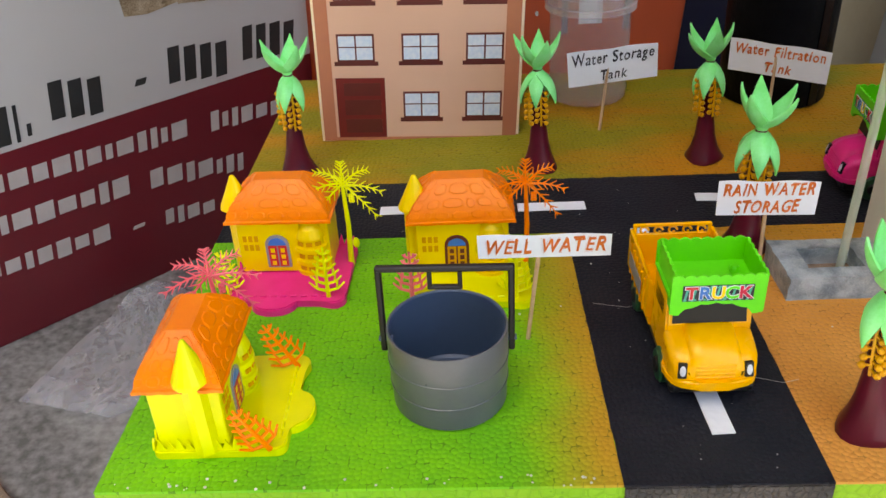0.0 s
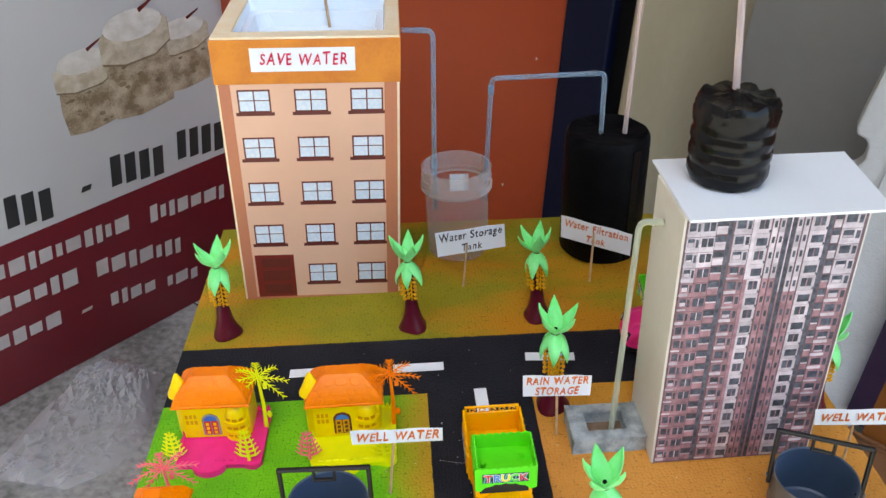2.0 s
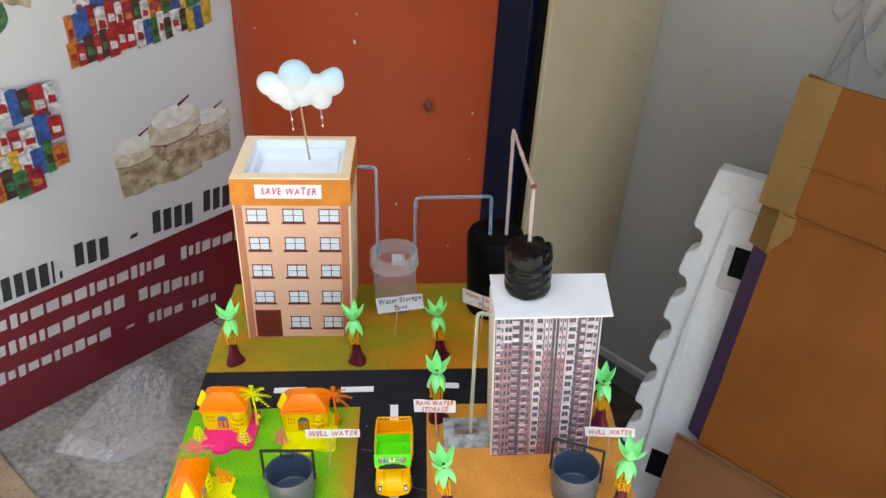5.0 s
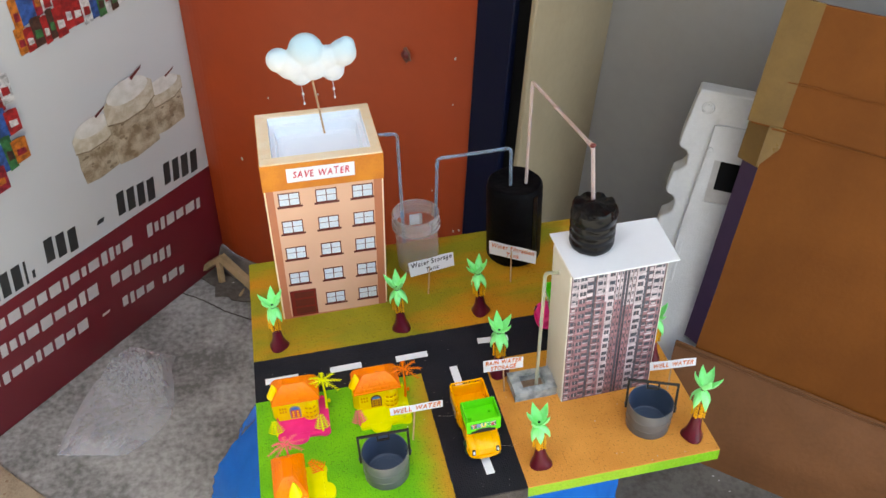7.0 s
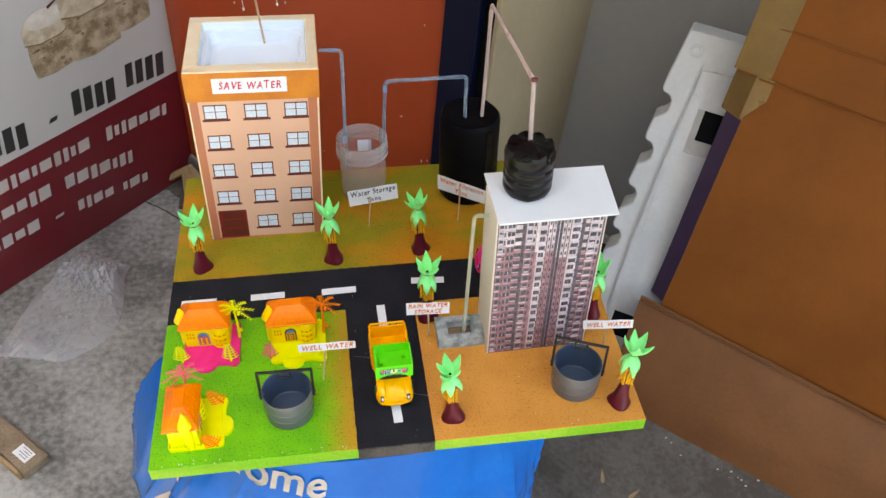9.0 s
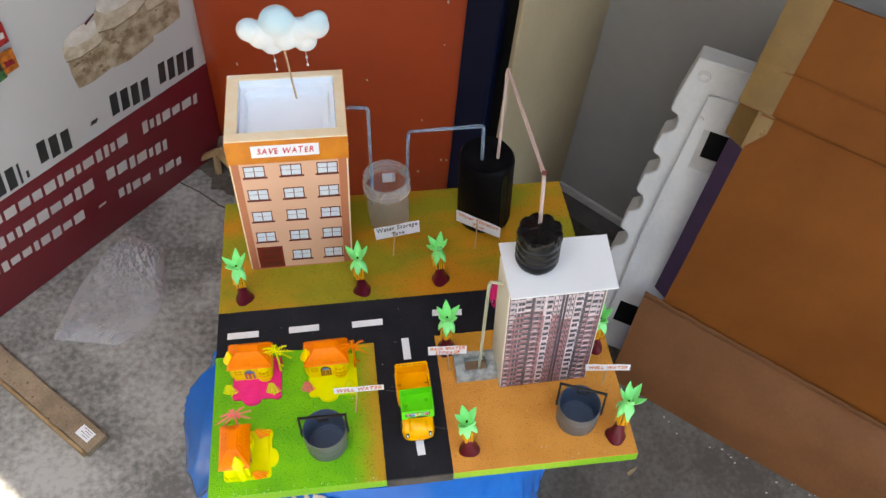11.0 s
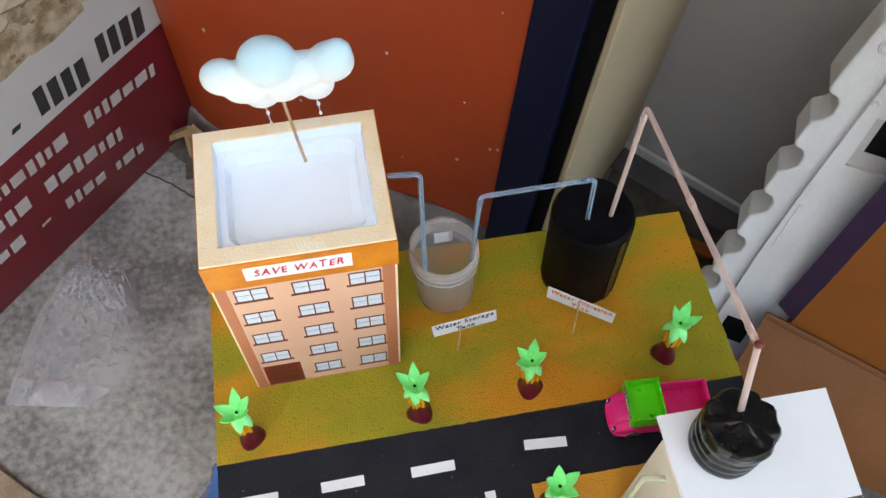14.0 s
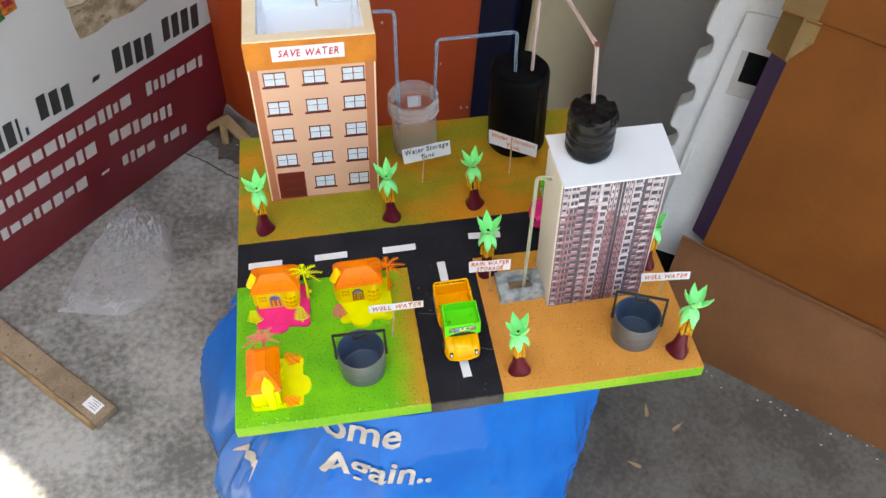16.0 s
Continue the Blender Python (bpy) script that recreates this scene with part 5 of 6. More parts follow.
    for sx in (-1, 1):
        ribs = bmesh.new()
        for k in range(6):
            box(ribs, sx * 0.0203 - 0.0006, sx * 0.0203 + 0.0006, 0.003 + 0.006 * k, 0.0045 + 0.006 * k, 0.016, 0.032)
        part("side_rib", ribs, paint, bd)
        part("side_sticker", slab(sx * 0.0211 - 0.0002, sx * 0.0211 + 0.0002, 0.008, 0.034, 0.021, 0.028), M_GREYFRAME, bd, "patterned side sticker")
    for sx in (-1, 1):
        for y in (-0.026, 0.026):
            w = part("wheel", lathe([(0.002, -0.003), (0.0066, -0.003), (0.0078, -0.002), (0.0078, 0.002), (0.0066, 0.003), (0.002, 0.003)], 20), M_DARKGREEN, ob, "dark green plastic wheel", smooth=True, m=pose(sx * 0.0165, y, 0.0078, 0, 90, 0))
            part("hub", lathe([(0, 0.0042), (0.003, 0.0038), (0.004, 0.0028), (0.004, -0.0028), (0.003, -0.0038), (0, -0.0042)], 12), M_BLACK, w, smooth=True)
    return ob


truck(on_board(0.2445, 0.0870, 0.4505, 1.0), M_TRUCK, "amber toy truck with green canopy on the road")
truck(on_board(0.405, 0.231, 0.4505, -94), M_PINK, "pink toy truck with green canopy behind the tower")

# ---------------------------------------------------------------- toy cottages


def frond_tree(parent, name, at, height, material, n=7, length=0.02, turn=0.0, label="", lean=(0, 0, 0)):
    """A flat moulded toy palm: stem and feathered fronds."""
    b = bmesh.new()
    tube([(0, 0, 0), (0.0008, 0, height * 0.5), (0, 0, height)], lambda s: 0.0017 - 0.0007 * s, 7, b)
    for k in range(n):
        a = radians(-35 + 250 * k / (n - 1))
        d = Vector((math.cos(a), 0, math.sin(a)))
        prev = Vector((0, 0, height))
        pts = []
        for j in range(7):
            s = j / 6
            pts.append(Vector((0, 0, height)) + d * length * s + Vector((0, -0.0012 * math.sin(3 * s + k), -length * 0.38 * s * s)))
        tube(pts, lambda s: 0.0007 - 0.0004 * s, 5, b)
        for j in range(1, 7):
            t = (pts[j] - pts[j - 1]).normalized()
            nrm = Vector((-t.z, 0, t.x))
            for sd in (-1, 1):
                tip = pts[j] + (t * 0.6 + nrm * sd) * length * 0.2 * (1.1 - 0.1 * j)
                tube([pts[j - 1] * 0.4 + pts[j] * 0.6, tip], lambda s: 0.0005 - 0.0003 * s, 4, b)
    for k in range(6):
        ball(b, (0.0035 + 0.0012 * (k % 2), -0.0006, height - 0.006 - 0.0016 * (k // 2)), 0.0011, 6, 5)
    ball(b, (0.0038, 0, height * 0.28), 0.0019, 8, 6, (1, 0.8, 1.7))
    part(name, b, material, parent, label, m=pose(*at, *lean) @ pose(0, 0, 0, 0, 0, turn))


def fern(parent, at, height, material, label, lean=(0, 0, 0)):
    """A flat moulded fern with upturned fingers."""
    b = bmesh.new()
    tube([(0, 0, 0), (0, 0, height)], lambda s: 0.0013 - 0.0007 * s, 6, b)
    for j in range(6):
        z = height * (0.12 + 0.15 * j)
        L = 0.0085 * (1.05 - 0.13 * j)
        for sd in (-1, 1):
            tube([(0, 0, z), (sd * L * 0.6, 0, z + L * 0.18), (sd * L, 0, z + L * 0.6)], lambda s: 0.0009 - 0.0004 * s, 5, b)
            tube([(sd * L * 0.55, 0, z + L * 0.15), (sd * L * 0.6, 0, z + L * 0.7)], 0.0006, 5, b)
    part("fern", b, material, parent, label, m=pose(*at, *lean))


def cottage(m, base_mat, tree_mat, fern_l, fern_r, label, tree_lean=(0, 0, 0), wall_mat=None, frame_mat=None, fern_lean=(0, 0, 0), setback=0.0092):
    wall_mat = wall_mat or M_YELLOW
    ob = thing("toy_cottage", label, "toy house", m, "toy cottages")
    # base plate with a round doorstep tongue, rounded corners and a ruffled rim
    o = []
    for cx, cy, a0 in ((0.026, 0.024, 0), (-0.026, 0.024, 90), (-0.026, -0.022, 180)):
        o += [(cx + 0.004 * math.cos(radians(a0 + k * 22.5)), cy + 0.004 * math.sin(radians(a0 + k * 22.5))) for k in range(5)]
    o += [(-0.019, -0.026)]
    o += [(-0.0060 + 0.0115 * math.cos(radians(180 + k * 15)), -0.0262 + 0.0085 * math.sin(radians(180 + k * 15))) for k in range(13)]
    o += [(0.0165, -0.0265)] + [(0.024 + 0.0062 * math.cos(radians(-120 + k * 25)), -0.0225 + 0.0062 * math.sin(radians(-120 + k * 25))) for k in range(7)]
    bp = prism(o, 0.0, 0.0042)
    ed = [e for e in bp.edges if abs(e.verts[0].co.z - e.verts[1].co.z) < 1e-6 and e.verts[0].co.z > 0.003]
    bmesh.ops.bevel(bp, geom=ed, offset=0.0007, segments=2, affect="EDGES")
    base = part("base_plate", bp, base_mat, ob, "moulded plastic garden base")
    gr = bmesh.new()
    for k in range(17):
        x = -0.027 + 0.0034 * k
        prism([(x - 0.0019, 0), (x + 0.0019, 0), (x + 0.0006, 0.0044 + 0.0014 * (k % 3)), (x - 0.0005, 0.0036)], 0, 0.0009, gr, m=pose(0, 0.0275, 0.0040, 90, 0, 0))
    for k in range(12):
        y = -0.018 + 0.0038 * k
        prism([(y - 0.0019, 0), (y + 0.0019, 0), (y + 0.0004, 0.0046 + 0.0014 * (k % 2))], 0, 0.0009, gr, m=pose(-0.0292, 0, 0.0040, 90, 0, 90))
    part("grass_edging", gr, base_mat, base, "spiky moulded grass edging")
    lip = bmesh.new()
    for k in range(9):
        box(lip, -0.024 + 0.0052 * k, -0.0205 + 0.0052 * k, -0.0238, -0.0225, 0.0040, 0.0052, bev=0.0003)
    part("path_ridge", lip, base_mat, base)["kind"] = "stuff"
    # walls
    back = Matrix.Translation((-0.0050, setback, 0)) @ Matrix.Diagonal((1, 0.84, 0.94, 1))
    body = bmesh.new()
    box(body, -0.0225, 0.0245, -0.0075, 0.0225, 0.004, 0.0395, bev=0.0008)
    box(body, -0.0225, 0.0105, -0.0115, -0.006, 0.0052, 0.0385, bev=0.0006)
    wl = part("wall_shell", body, wall_mat, ob, "yellow moulded walls", m=back)
    bay = lathe([(0.0, 0.004), (0.0085, 0.004), (0.0088, 0.0065), (0.0072, 0.0068), (0.0072, 0.0105), (0.0088, 0.0108), (0.0088, 0.0135), (0.0072, 0.0138), (0.0072, 0.0185), (0.0088, 0.0188), (0.0086, 0.0215), (0.0070, 0.0218), (0.0064, 0.026), (0.0078, 0.0264), (0.0060, 0.032), (0.002, 0.0365), (0, 0.037)], 22, at=(0.0150, -0.0080, 0))
    part("bay_window", bay, wall_mat, wl, "round balustraded bay")
    gaps = bmesh.new()
    for z in (0.0086, 0.0162, 0.024):
        for k in range(3):
            a = radians(-125 + 38 * k)
            box(gaps, -0.0016, 0.0016, -0.0004, 0.0004, -0.0011, 0.0011, m=pose(0.0150 + 0.0074 * math.cos(a), -0.0080 + 0.0074 * math.sin(a), z, 0, 0, math.degrees(a) + 90))
    part("bay_opening", gaps, M_FRUIT, wl)
    wd = bmesh.new()
    for j, (wx, wz) in enumerate(((-0.0185, 0.021), (-0.0155, 0.021), (-0.0125, 0.021), (-0.0185, 0.0265), (-0.0155, 0.0265), (-0.0125, 0.0265))):
        box(wd, wx - 0.0010, wx + 0.0010, -0.0119, -0.0112, wz - 0.0018, wz + 0.0018)
    part("small_window", wd, M_FRUIT, wl, "moulded lattice window")

    def arch(w, h, d0, d1):
        return prism([(-w, 0), (w, 0)] + [(w * math.cos(radians(a)), h - w + w * math.sin(radians(a))) for a in range(0, 181, 20)], d0, d1, m=pose(-0.002, -0.0115, 0.0085, 90, 0, 0))

    dr = part("door", arch(0.0062, 0.0205, 0.0, 0.0008), frame_mat or M_GREYFRAME, wl, "arched door sticker")
    for sx in (-1, 1):
        leaf = bmesh.new()
        prism([(sx * 0.0026 - 0.0022, 0.0008), (sx * 0.0026 + 0.0022, 0.0008), (sx * 0.0026 + 0.0022, 0.0138), (sx * 0.0026 - 0.0022, 0.0138)], 0.0008, 0.0011, leaf, m=pose(-0.002, -0.0115, 0.0085, 90, 0, 0))
        lf = part("door_leaf", leaf, M_RED if frame_mat is None else M_FRUIT, dr)
    for sx in (-1, 1):
        for k in range(3):
            part("door_panel", slab(-0.002 + sx * 0.0026 - 0.0011, -0.002 + sx * 0.0026 + 0.0011, -0.0128, -0.0125, 0.0102 + 0.0040 * k, 0.0128 + 0.0040 * k), M_YELLOW if frame_mat is None else M_BROWNPRINT, dr)
    fan = prism([(0.0046 * math.cos(radians(a)), 0.0142 + 0.0046 * math.sin(radians(a))) for a in range(0, 181, 20)], 0.0008, 0.0011, m=pose(-0.002, -0.0115, 0.0085, 90, 0, 0))
    part("fanlight", fan, M_BLUE, dr)
    # hipped roof with a moulded stone pattern and flared eaves
    rf = bmesh.new()
    def hip(u, side, s):
        """A point of the domed roof: u runs -1 to 1 along a side, s from the eaves to the top."""
        hx, hy = 0.0262 - 0.0140 * s ** 1.7, 0.0200 - 0.0142 * s ** 1.7
        if side % 2:
            hx, hy = hy, hx
        return pose(0.0005, 0.0052, 0, 0, 0, side * 90) @ Vector((u * hx, -hy, 0.0392 + 0.0184 * s))

    eave = [[0.0275, 0.0210, 0.0374], [0.0275, 0.0210, 0.0388]]
    rings = []
    for hx, hy, z in eave:
        ring = []
        for side in range(4):
            a_, b_ = (hx, hy) if side % 2 == 0 else (hy, hx)
            ring += [rf.verts.new(pose(0.0005, 0.0052, 0, 0, 0, side * 90) @ Vector((a_ * (-1 + 2 * j / 10), -b_ + 0.0004 * (j % 2), z))) for j in range(10)]
        rings.append(ring)
    for k in range(9):
        rings.append([rf.verts.new(hip(-1 + 2 * j / 10, side, k / 8)) for side in range(4) for j in range(10)])
    for a, b in zip(rings, rings[1:]):
        for k in range(40):
            rf.faces.new((a[k], a[(k + 1) % 40], b[(k + 1) % 40], b[k]))
    rf.faces.new(rings[-1])
    rf.faces.new(rings[0][::-1])
    roof = part("roof", rf, M_ORANGE, ob, "orange hipped roof", m=back)
    tiles = bmesh.new()
    rnd = random.Random(31)
    for side in range(4):
        # ridge stones up each hip, then rough stones in courses between them
        stones = [(-0.97, -0.80, s0, s0 + 0.21) for s0 in (0.06, 0.30, 0.54, 0.77)] + [(0.80, 0.97, s0, s0 + 0.21) for s0 in (0.06, 0.30, 0.54, 0.77)]
        for row, (s0, s1) in enumerate(((0.05, 0.30), (0.34, 0.60), (0.64, 0.94))):
            cuts_ = [-0.74] + sorted(rnd.uniform(-0.09, 0.09) + c for c in ((-0.44, -0.12, 0.2, 0.48), (-0.40, 0.02, 0.42), (-0.3, 0.25))[row]) + [0.74]
            stones += [(p_ + 0.03, q_ - 0.03, s0 + rnd.uniform(0, 0.04), s1 - rnd.uniform(0, 0.04)) for p_, q_ in zip(cuts_, cuts_[1:])]
        for u0, u1, s0, s1 in stones:
            lo, hi = [], []
            cu, cs = (u0 + u1) / 2, (s0 + s1) / 2
            for k in range(8):
                a = radians(45 * k + 22.5)
                eu, es = [max(-1, min(1, 1.35 * f)) for f in (math.cos(a), math.sin(a))]
                for dst, q in ((lo, 1.0), (hi, 0.80)):
                    p_ = hip(cu + eu * q * (u1 - u0) / 2, side, cs + es * q * (s1 - s0) / 2)
                    if dst is hi:
                        p_ = p_ + (p_ - Vector((0.0005, 0.0052, 0.036))).normalized() * 0.00042
                    dst.append(tiles.verts.new(p_))
            tiles.faces.new(hi)
            for j in range(8):
                tiles.faces.new((lo[j], lo[(j + 1) % 8], hi[(j + 1) % 8], hi[j]))
    part("roof_tile", tiles, M_ORANGE, roof, "moulded stone tiles")["kind"] = "stuff"
    # corner turret
    tw = lathe([(0.0, 0.004), (0.0062, 0.004), (0.0060, 0.040), (0.0066, 0.0405), (0.0066, 0.042)], 8, at=(-0.0222, -0.0005, 0))
    tr = part("turret", tw, wall_mat, ob, "corner turret", m=back)
    part("turret_cone", lathe([(0.0088, 0.0415), (0.0085, 0.0432), (0.0045, 0.0525), (0.0012, 0.0605), (0, 0.0612)], 16, at=(-0.0222, -0.0005, 0)), M_LEMON if wall_mat is M_LEMON else M_YELLOW, tr, "pointed yellow cone")
    frond_tree(ob, "moulded_palm", (0.0285, 0.010, 0.002), 0.048, tree_mat, label="flat moulded palm", lean=tree_lean)
    fern(ob, (-0.0300, -0.020, 0.004), 0.026, fern_l, "moulded fern", fern_lean)
    fern(ob, (0.0215, -0.0235, 0.004), 0.029, fern_r, "moulded fern", fern_lean)
    return ob


cottage(on_board(0.0535, 0.1480, 0.45, -1), M_PINK, M_LEMON, M_LEMON, M_LEMON, "yellow toy cottage with orange roof on a pink base")
cottage(on_board(0.1465, 0.1430, 0.45, 1), M_LEMON, M_ORANGE, M_CORAL, M_LEMON, "yellow toy cottage with orange roof and orange palm", frame_mat=M_BROWNPRINT)
cottage(on_board(0.0455, 0.0475, 0.45, 91), M_LEMON, M_CORAL, M_ORANGE, M_ORANGE, "lemon toy cottage with orange roof and coral palm", tree_lean=(0, 0, -75), wall_mat=M_LEMON, fern_lean=(0, -25, -70), setback=0.0060)
# ---------------------------------------------------------------- the bag below, and things on the floor
def bag_at(s, z):
    """Where the bag's skin stands: s goes once round, z is the height."""
    f = z / 0.40
    low = 1 - f
    a = 2 * math.pi * s
    c, d = math.cos(a), math.sin(a)
    e = 0.66
    swell = math.sin(math.pi * min(low ** 1.25, 1.0)) ** 0.9
    rx = (0.215 + 0.022 * swell - 0.012 * low) if c > 0 else (0.162 + 0.126 * swell)
    ry = (0.145 + 0.06 * swell) if d > 0 else (0.175 + 0.045 * swell)
    x = rx * math.copysign(abs(c) ** e, c)
    y = ry * math.copysign(abs(d) ** e, d)
    fold = noise.noise(Vector((c * 2.2, d * 2.2, z * 3.5))) * 0.012 + noise.noise(Vector((c * 5 + z * 5, d * 5, z * 4.0 + 3))) * 0.006
    crease = (1 - abs(noise.noise(Vector((c * 5 + z * 9, d * 5 - z * 7, z * 6))))) ** 7 * 0.0035
    pleat = (1 - abs(noise.noise(Vector((c * 7 + z * 2.5, d * 7 - z * 1.5, z * 1.4 + 5))))) ** 6 * 0.007 * f
    k = 1 + (fold + crease + pleat) / 0.2 * min(1, low * 6 + 0.1)
    return Vector((0.185 + x * k, 0.205 + y * k, z))


def bag_height(p):
    """The skin ends just below the tilted board."""
    top = TABLE @ Vector((p.x, p.y, 0.4325))
    return p.z / 0.40 * top.z


bag = thing("stuffed_bag", "stuffed blue polythene bag with silver lettering under the board", "bag", pose(0, 0, 0))
bb = bmesh.new()
NS, NZ = 220, 70
rings = []
for j in range(NZ + 1):
    rings.append([bb.verts.new((p.x, p.y, bag_height(p))) for p in (bag_at(k / NS, 0.40 * j / NZ) for k in range(NS))])
for a, b in zip(rings, rings[1:]):
    for k in range(NS):
        bb.faces.new((a[k], a[(k + 1) % NS], b[(k + 1) % NS], b[k]))
bb.faces.new(rings[-1])
bb.faces.new(rings[0][::-1])
part("polythene", bb, M_BAG, bag, "creased blue polythene skin", smooth=True)


def bag_word(text, x, z, size, slope):
    """Silver print that lies on the bag's skin."""
    ob = lettering(text, size, M_SILVER, bag, pose(0, 0, 0), "silver_lettering", 0.2, 0.0009, 0.0)
    me = ob.data
    bw = bmesh.new()
    bw.from_mesh(me)
    bmesh.ops.subdivide_edges(bw, edges=[e for e in bw.edges if e.calc_length() > 0.006], cuts=2)
    for v in bw.verts:
        px, pz = x + v.co.x, z + v.co.y + slope * v.co.x
        best = min((bag_at(0.5 + 0.5 * k / 300, min(max(pz, 0), 0.4)) for k in range(301)), key=lambda q: abs(q.x - px) + (1 if q.y > 0.2 else 0))
        v.co = Vector((px, best.y - 0.0022, bag_height(Vector((best.x, best.y, pz)))))
    bw.to_mesh(me)
    bw.free()


def bag_mark(points, width):
    """A strip of silver print along (turn, height) points of the skin."""
    b = bmesh.new()
    prev = None
    n = len(points)
    for k in range((n - 1) * 8 + 1):
        i, f = min(k // 8, n - 2), k / 8 - min(k // 8, n - 2)
        s = points[i][0] * (1 - f) + points[i + 1][0] * f
        z = points[i][1] * (1 - f) + points[i + 1][1] * f
        w = width * math.sin(math.pi * (0.08 + 0.84 * k / ((n - 1) * 8)))
        pair = []
        for sd in (-1, 1):
            q = bag_at(s, min(z + sd * w, 0.395))
            out = Vector((q.x - 0.185, q.y - 0.205, 0)).normalized() * 0.0016
            pair.append(b.verts.new((q.x + out.x, q.y + out.y, bag_height(q))))
        if prev:
            b.faces.new((prev[0], pair[0], pair[1], prev[1]))
        prev = pair
    part("silver_print", b, M_SILVER, bag, "curved silver print", smooth=True)


bag_mark([(0.525, 0.355), (0.545, 0.375), (0.565, 0.365)], 0.008)
bag_mark([(0.535, 0.318), (0.56, 0.335), (0.585, 0.322)], 0.008)
bag_mark([(0.57, 0.275), (0.585, 0.30), (0.61, 0.305), (0.615, 0.28)], 0.006)
bag_mark([(0.60, 0.215), (0.63, 0.20), (0.66, 0.175)], 0.007)
bag_mark([(0.672, 0.225), (0.69, 0.222), (0.715, 0.218)], 0.011)
bag_word("Home", 0.085, 0.382, 0.047, -0.16)
bag_word("Again..", 0.118, 0.326, 0.047, -0.22)

# ---------------------------------------------------------------- carton and packing foam by the grey wall
CART = pose(0.697, 0.415, 0.205, -10, 0, -36.87)   # at the lower front corner; the box leans back


def panel(x0, x1, z00, z01, z1, y0, y1, nx=30, nz=14, wave=0.003, seed=0):
    """A standing card panel with a gentle warp; its lower edge runs from z00 to z01."""
    b = bmesh.new()
    grid = []
    for i in range(nx + 1):
        col = []
        for j in range(nz + 1):
            x = x0 + (x1 - x0) * i / nx
            zl = z00 + (z01 - z00) * i / nx
            z = zl + (z1 - zl) * j / nz
            w = wave * noise.noise(Vector((x * 4 + seed, z * 5, seed)))
            col.append((b.verts.new((x, y0 + w, z)), b.verts.new((x, y1 + w, z))))
        grid.append(col)
    for i in range(nx):
        for j in range(nz):
            for s in (0, 1):
                q = [grid[i][j][s], grid[i + 1][j][s], grid[i + 1][j + 1][s], grid[i][j + 1][s]]
                b.faces.new(q if s == 0 else q[::-1])
    rim_ = [(grid[i][0], grid[i + 1][0]) for i in range(nx)] + [(grid[nx][j], grid[nx][j + 1]) for j in range(nz)]
    rim_ += [(grid[i + 1][nz], grid[i][nz]) for i in range(nx)] + [(grid[0][j + 1], grid[0][j]) for j in range(nz)]
    for p, q in rim_:
        b.faces.new((q[0], p[0], p[1], q[1]))
    return b


carton = thing("cardboard_carton", "large open brown cardboard carton with taped top corner", "carton", CART)
part("front_panel", panel(0.0, 1.0, -0.012, -0.082, 0.398, 0.0, 0.006, seed=2), M_CARTON, carton, "brown corrugated front panel", smooth=True)
part("upper_panel", panel(-0.030, 1.0, 0.3985, 0.3985, 0.582, 0.001, 0.007, seed=5), M_CARTON, carton, "creased upper panel", smooth=True)
SIDE = pose(0, 0, 0, 0, 0, -32)
part("purple_edge", panel(-0.029, 0.0, -0.006, -0.006, 0.340, 0.0005, 0.0055, 4, 14, 0.002, 8), M_PURPLE, carton, "dark purple printed edge", smooth=True, m=SIDE)
part("parcel_tape", panel(-0.039, 0.0, 0.334, 0.334, 0.584, -0.0006, 0.006, 6, 10, 0.0025, 3), M_PARCELTAPE, carton, "olive parcel tape over the side", smooth=True, m=SIDE)
part("parcel_tape", panel(-0.036, 0.014, 0.402, 0.402, 0.584, -0.0016, 0.0008, 6, 8, 0.0015, 5), M_PARCELTAPE, carton, "olive parcel tape over the corner", smooth=True)
part("parcel_tape", panel(-0.004, 0.020, 0.334, 0.372, 0.402, -0.0026, -0.0004, 5, 5, 0.001, 2), M_PARCELTAPE, carton, "olive parcel tape over the corner", smooth=True)
for z_, r_ in ((0.398, 0.0016), (0.470, 0.0007)):
    fold = tube([(x, -0.002 + 0.002 * noise.noise(Vector((x * 22, 3, 0))), z_ + 0.002 * noise.noise(Vector((x * 14, z_ * 9, 4)))) for x in [0.0 + 1.0 * k / 60 for k in range(61)]], r_, 6)
    part("fold_crease", fold, M_CARTON, carton, "dark scored fold")
INTO = CART.inverted()


def flap_at(s, q):
    """The bottom flap: s runs along the fold, q from the fold down to the floor."""
    a = CART @ Vector((-0.034 + 1.034 * s, -0.004, -0.010 - 0.070 * s))
    b = Vector((0.630 + 0.800 * s, 0.365 - 0.652 * s, 0.003))
    p = a.lerp(b, q)
    w = 0.010 * noise.noise(Vector((s * 7, q * 1.5, 5))) * math.sin(math.pi * q) + 0.0035 * noise.noise(Vector((s * 30, q * 5, 1))) * (1 - q) + 0.010 * math.sin(math.pi * q) * (1 - s)
    return p + Vector((-0.5, -0.68, 0.5)) * w


low = bmesh.new()
nx, nz = 70, 16
grid = [[(low.verts.new(INTO @ flap_at(i / nx, j / nz)), low.verts.new(INTO @ (flap_at(i / nx, j / nz) + Vector((0.0025, 0.0033, -0.001))))) for j in range(nz + 1)] for i in range(nx + 1)]
for i in range(nx):
    for j in range(nz):
        low.faces.new((grid[i][j][0], grid[i][j + 1][0], grid[i + 1][j + 1][0], grid[i + 1][j][0]))
        low.faces.new((grid[i][j][1], grid[i + 1][j][1], grid[i + 1][j + 1][1], grid[i][j + 1][1]))
for j in range(nz):
    low.faces.new((grid[0][j][1], grid[0][j + 1][1], grid[0][j + 1][0], grid[0][j][0]))
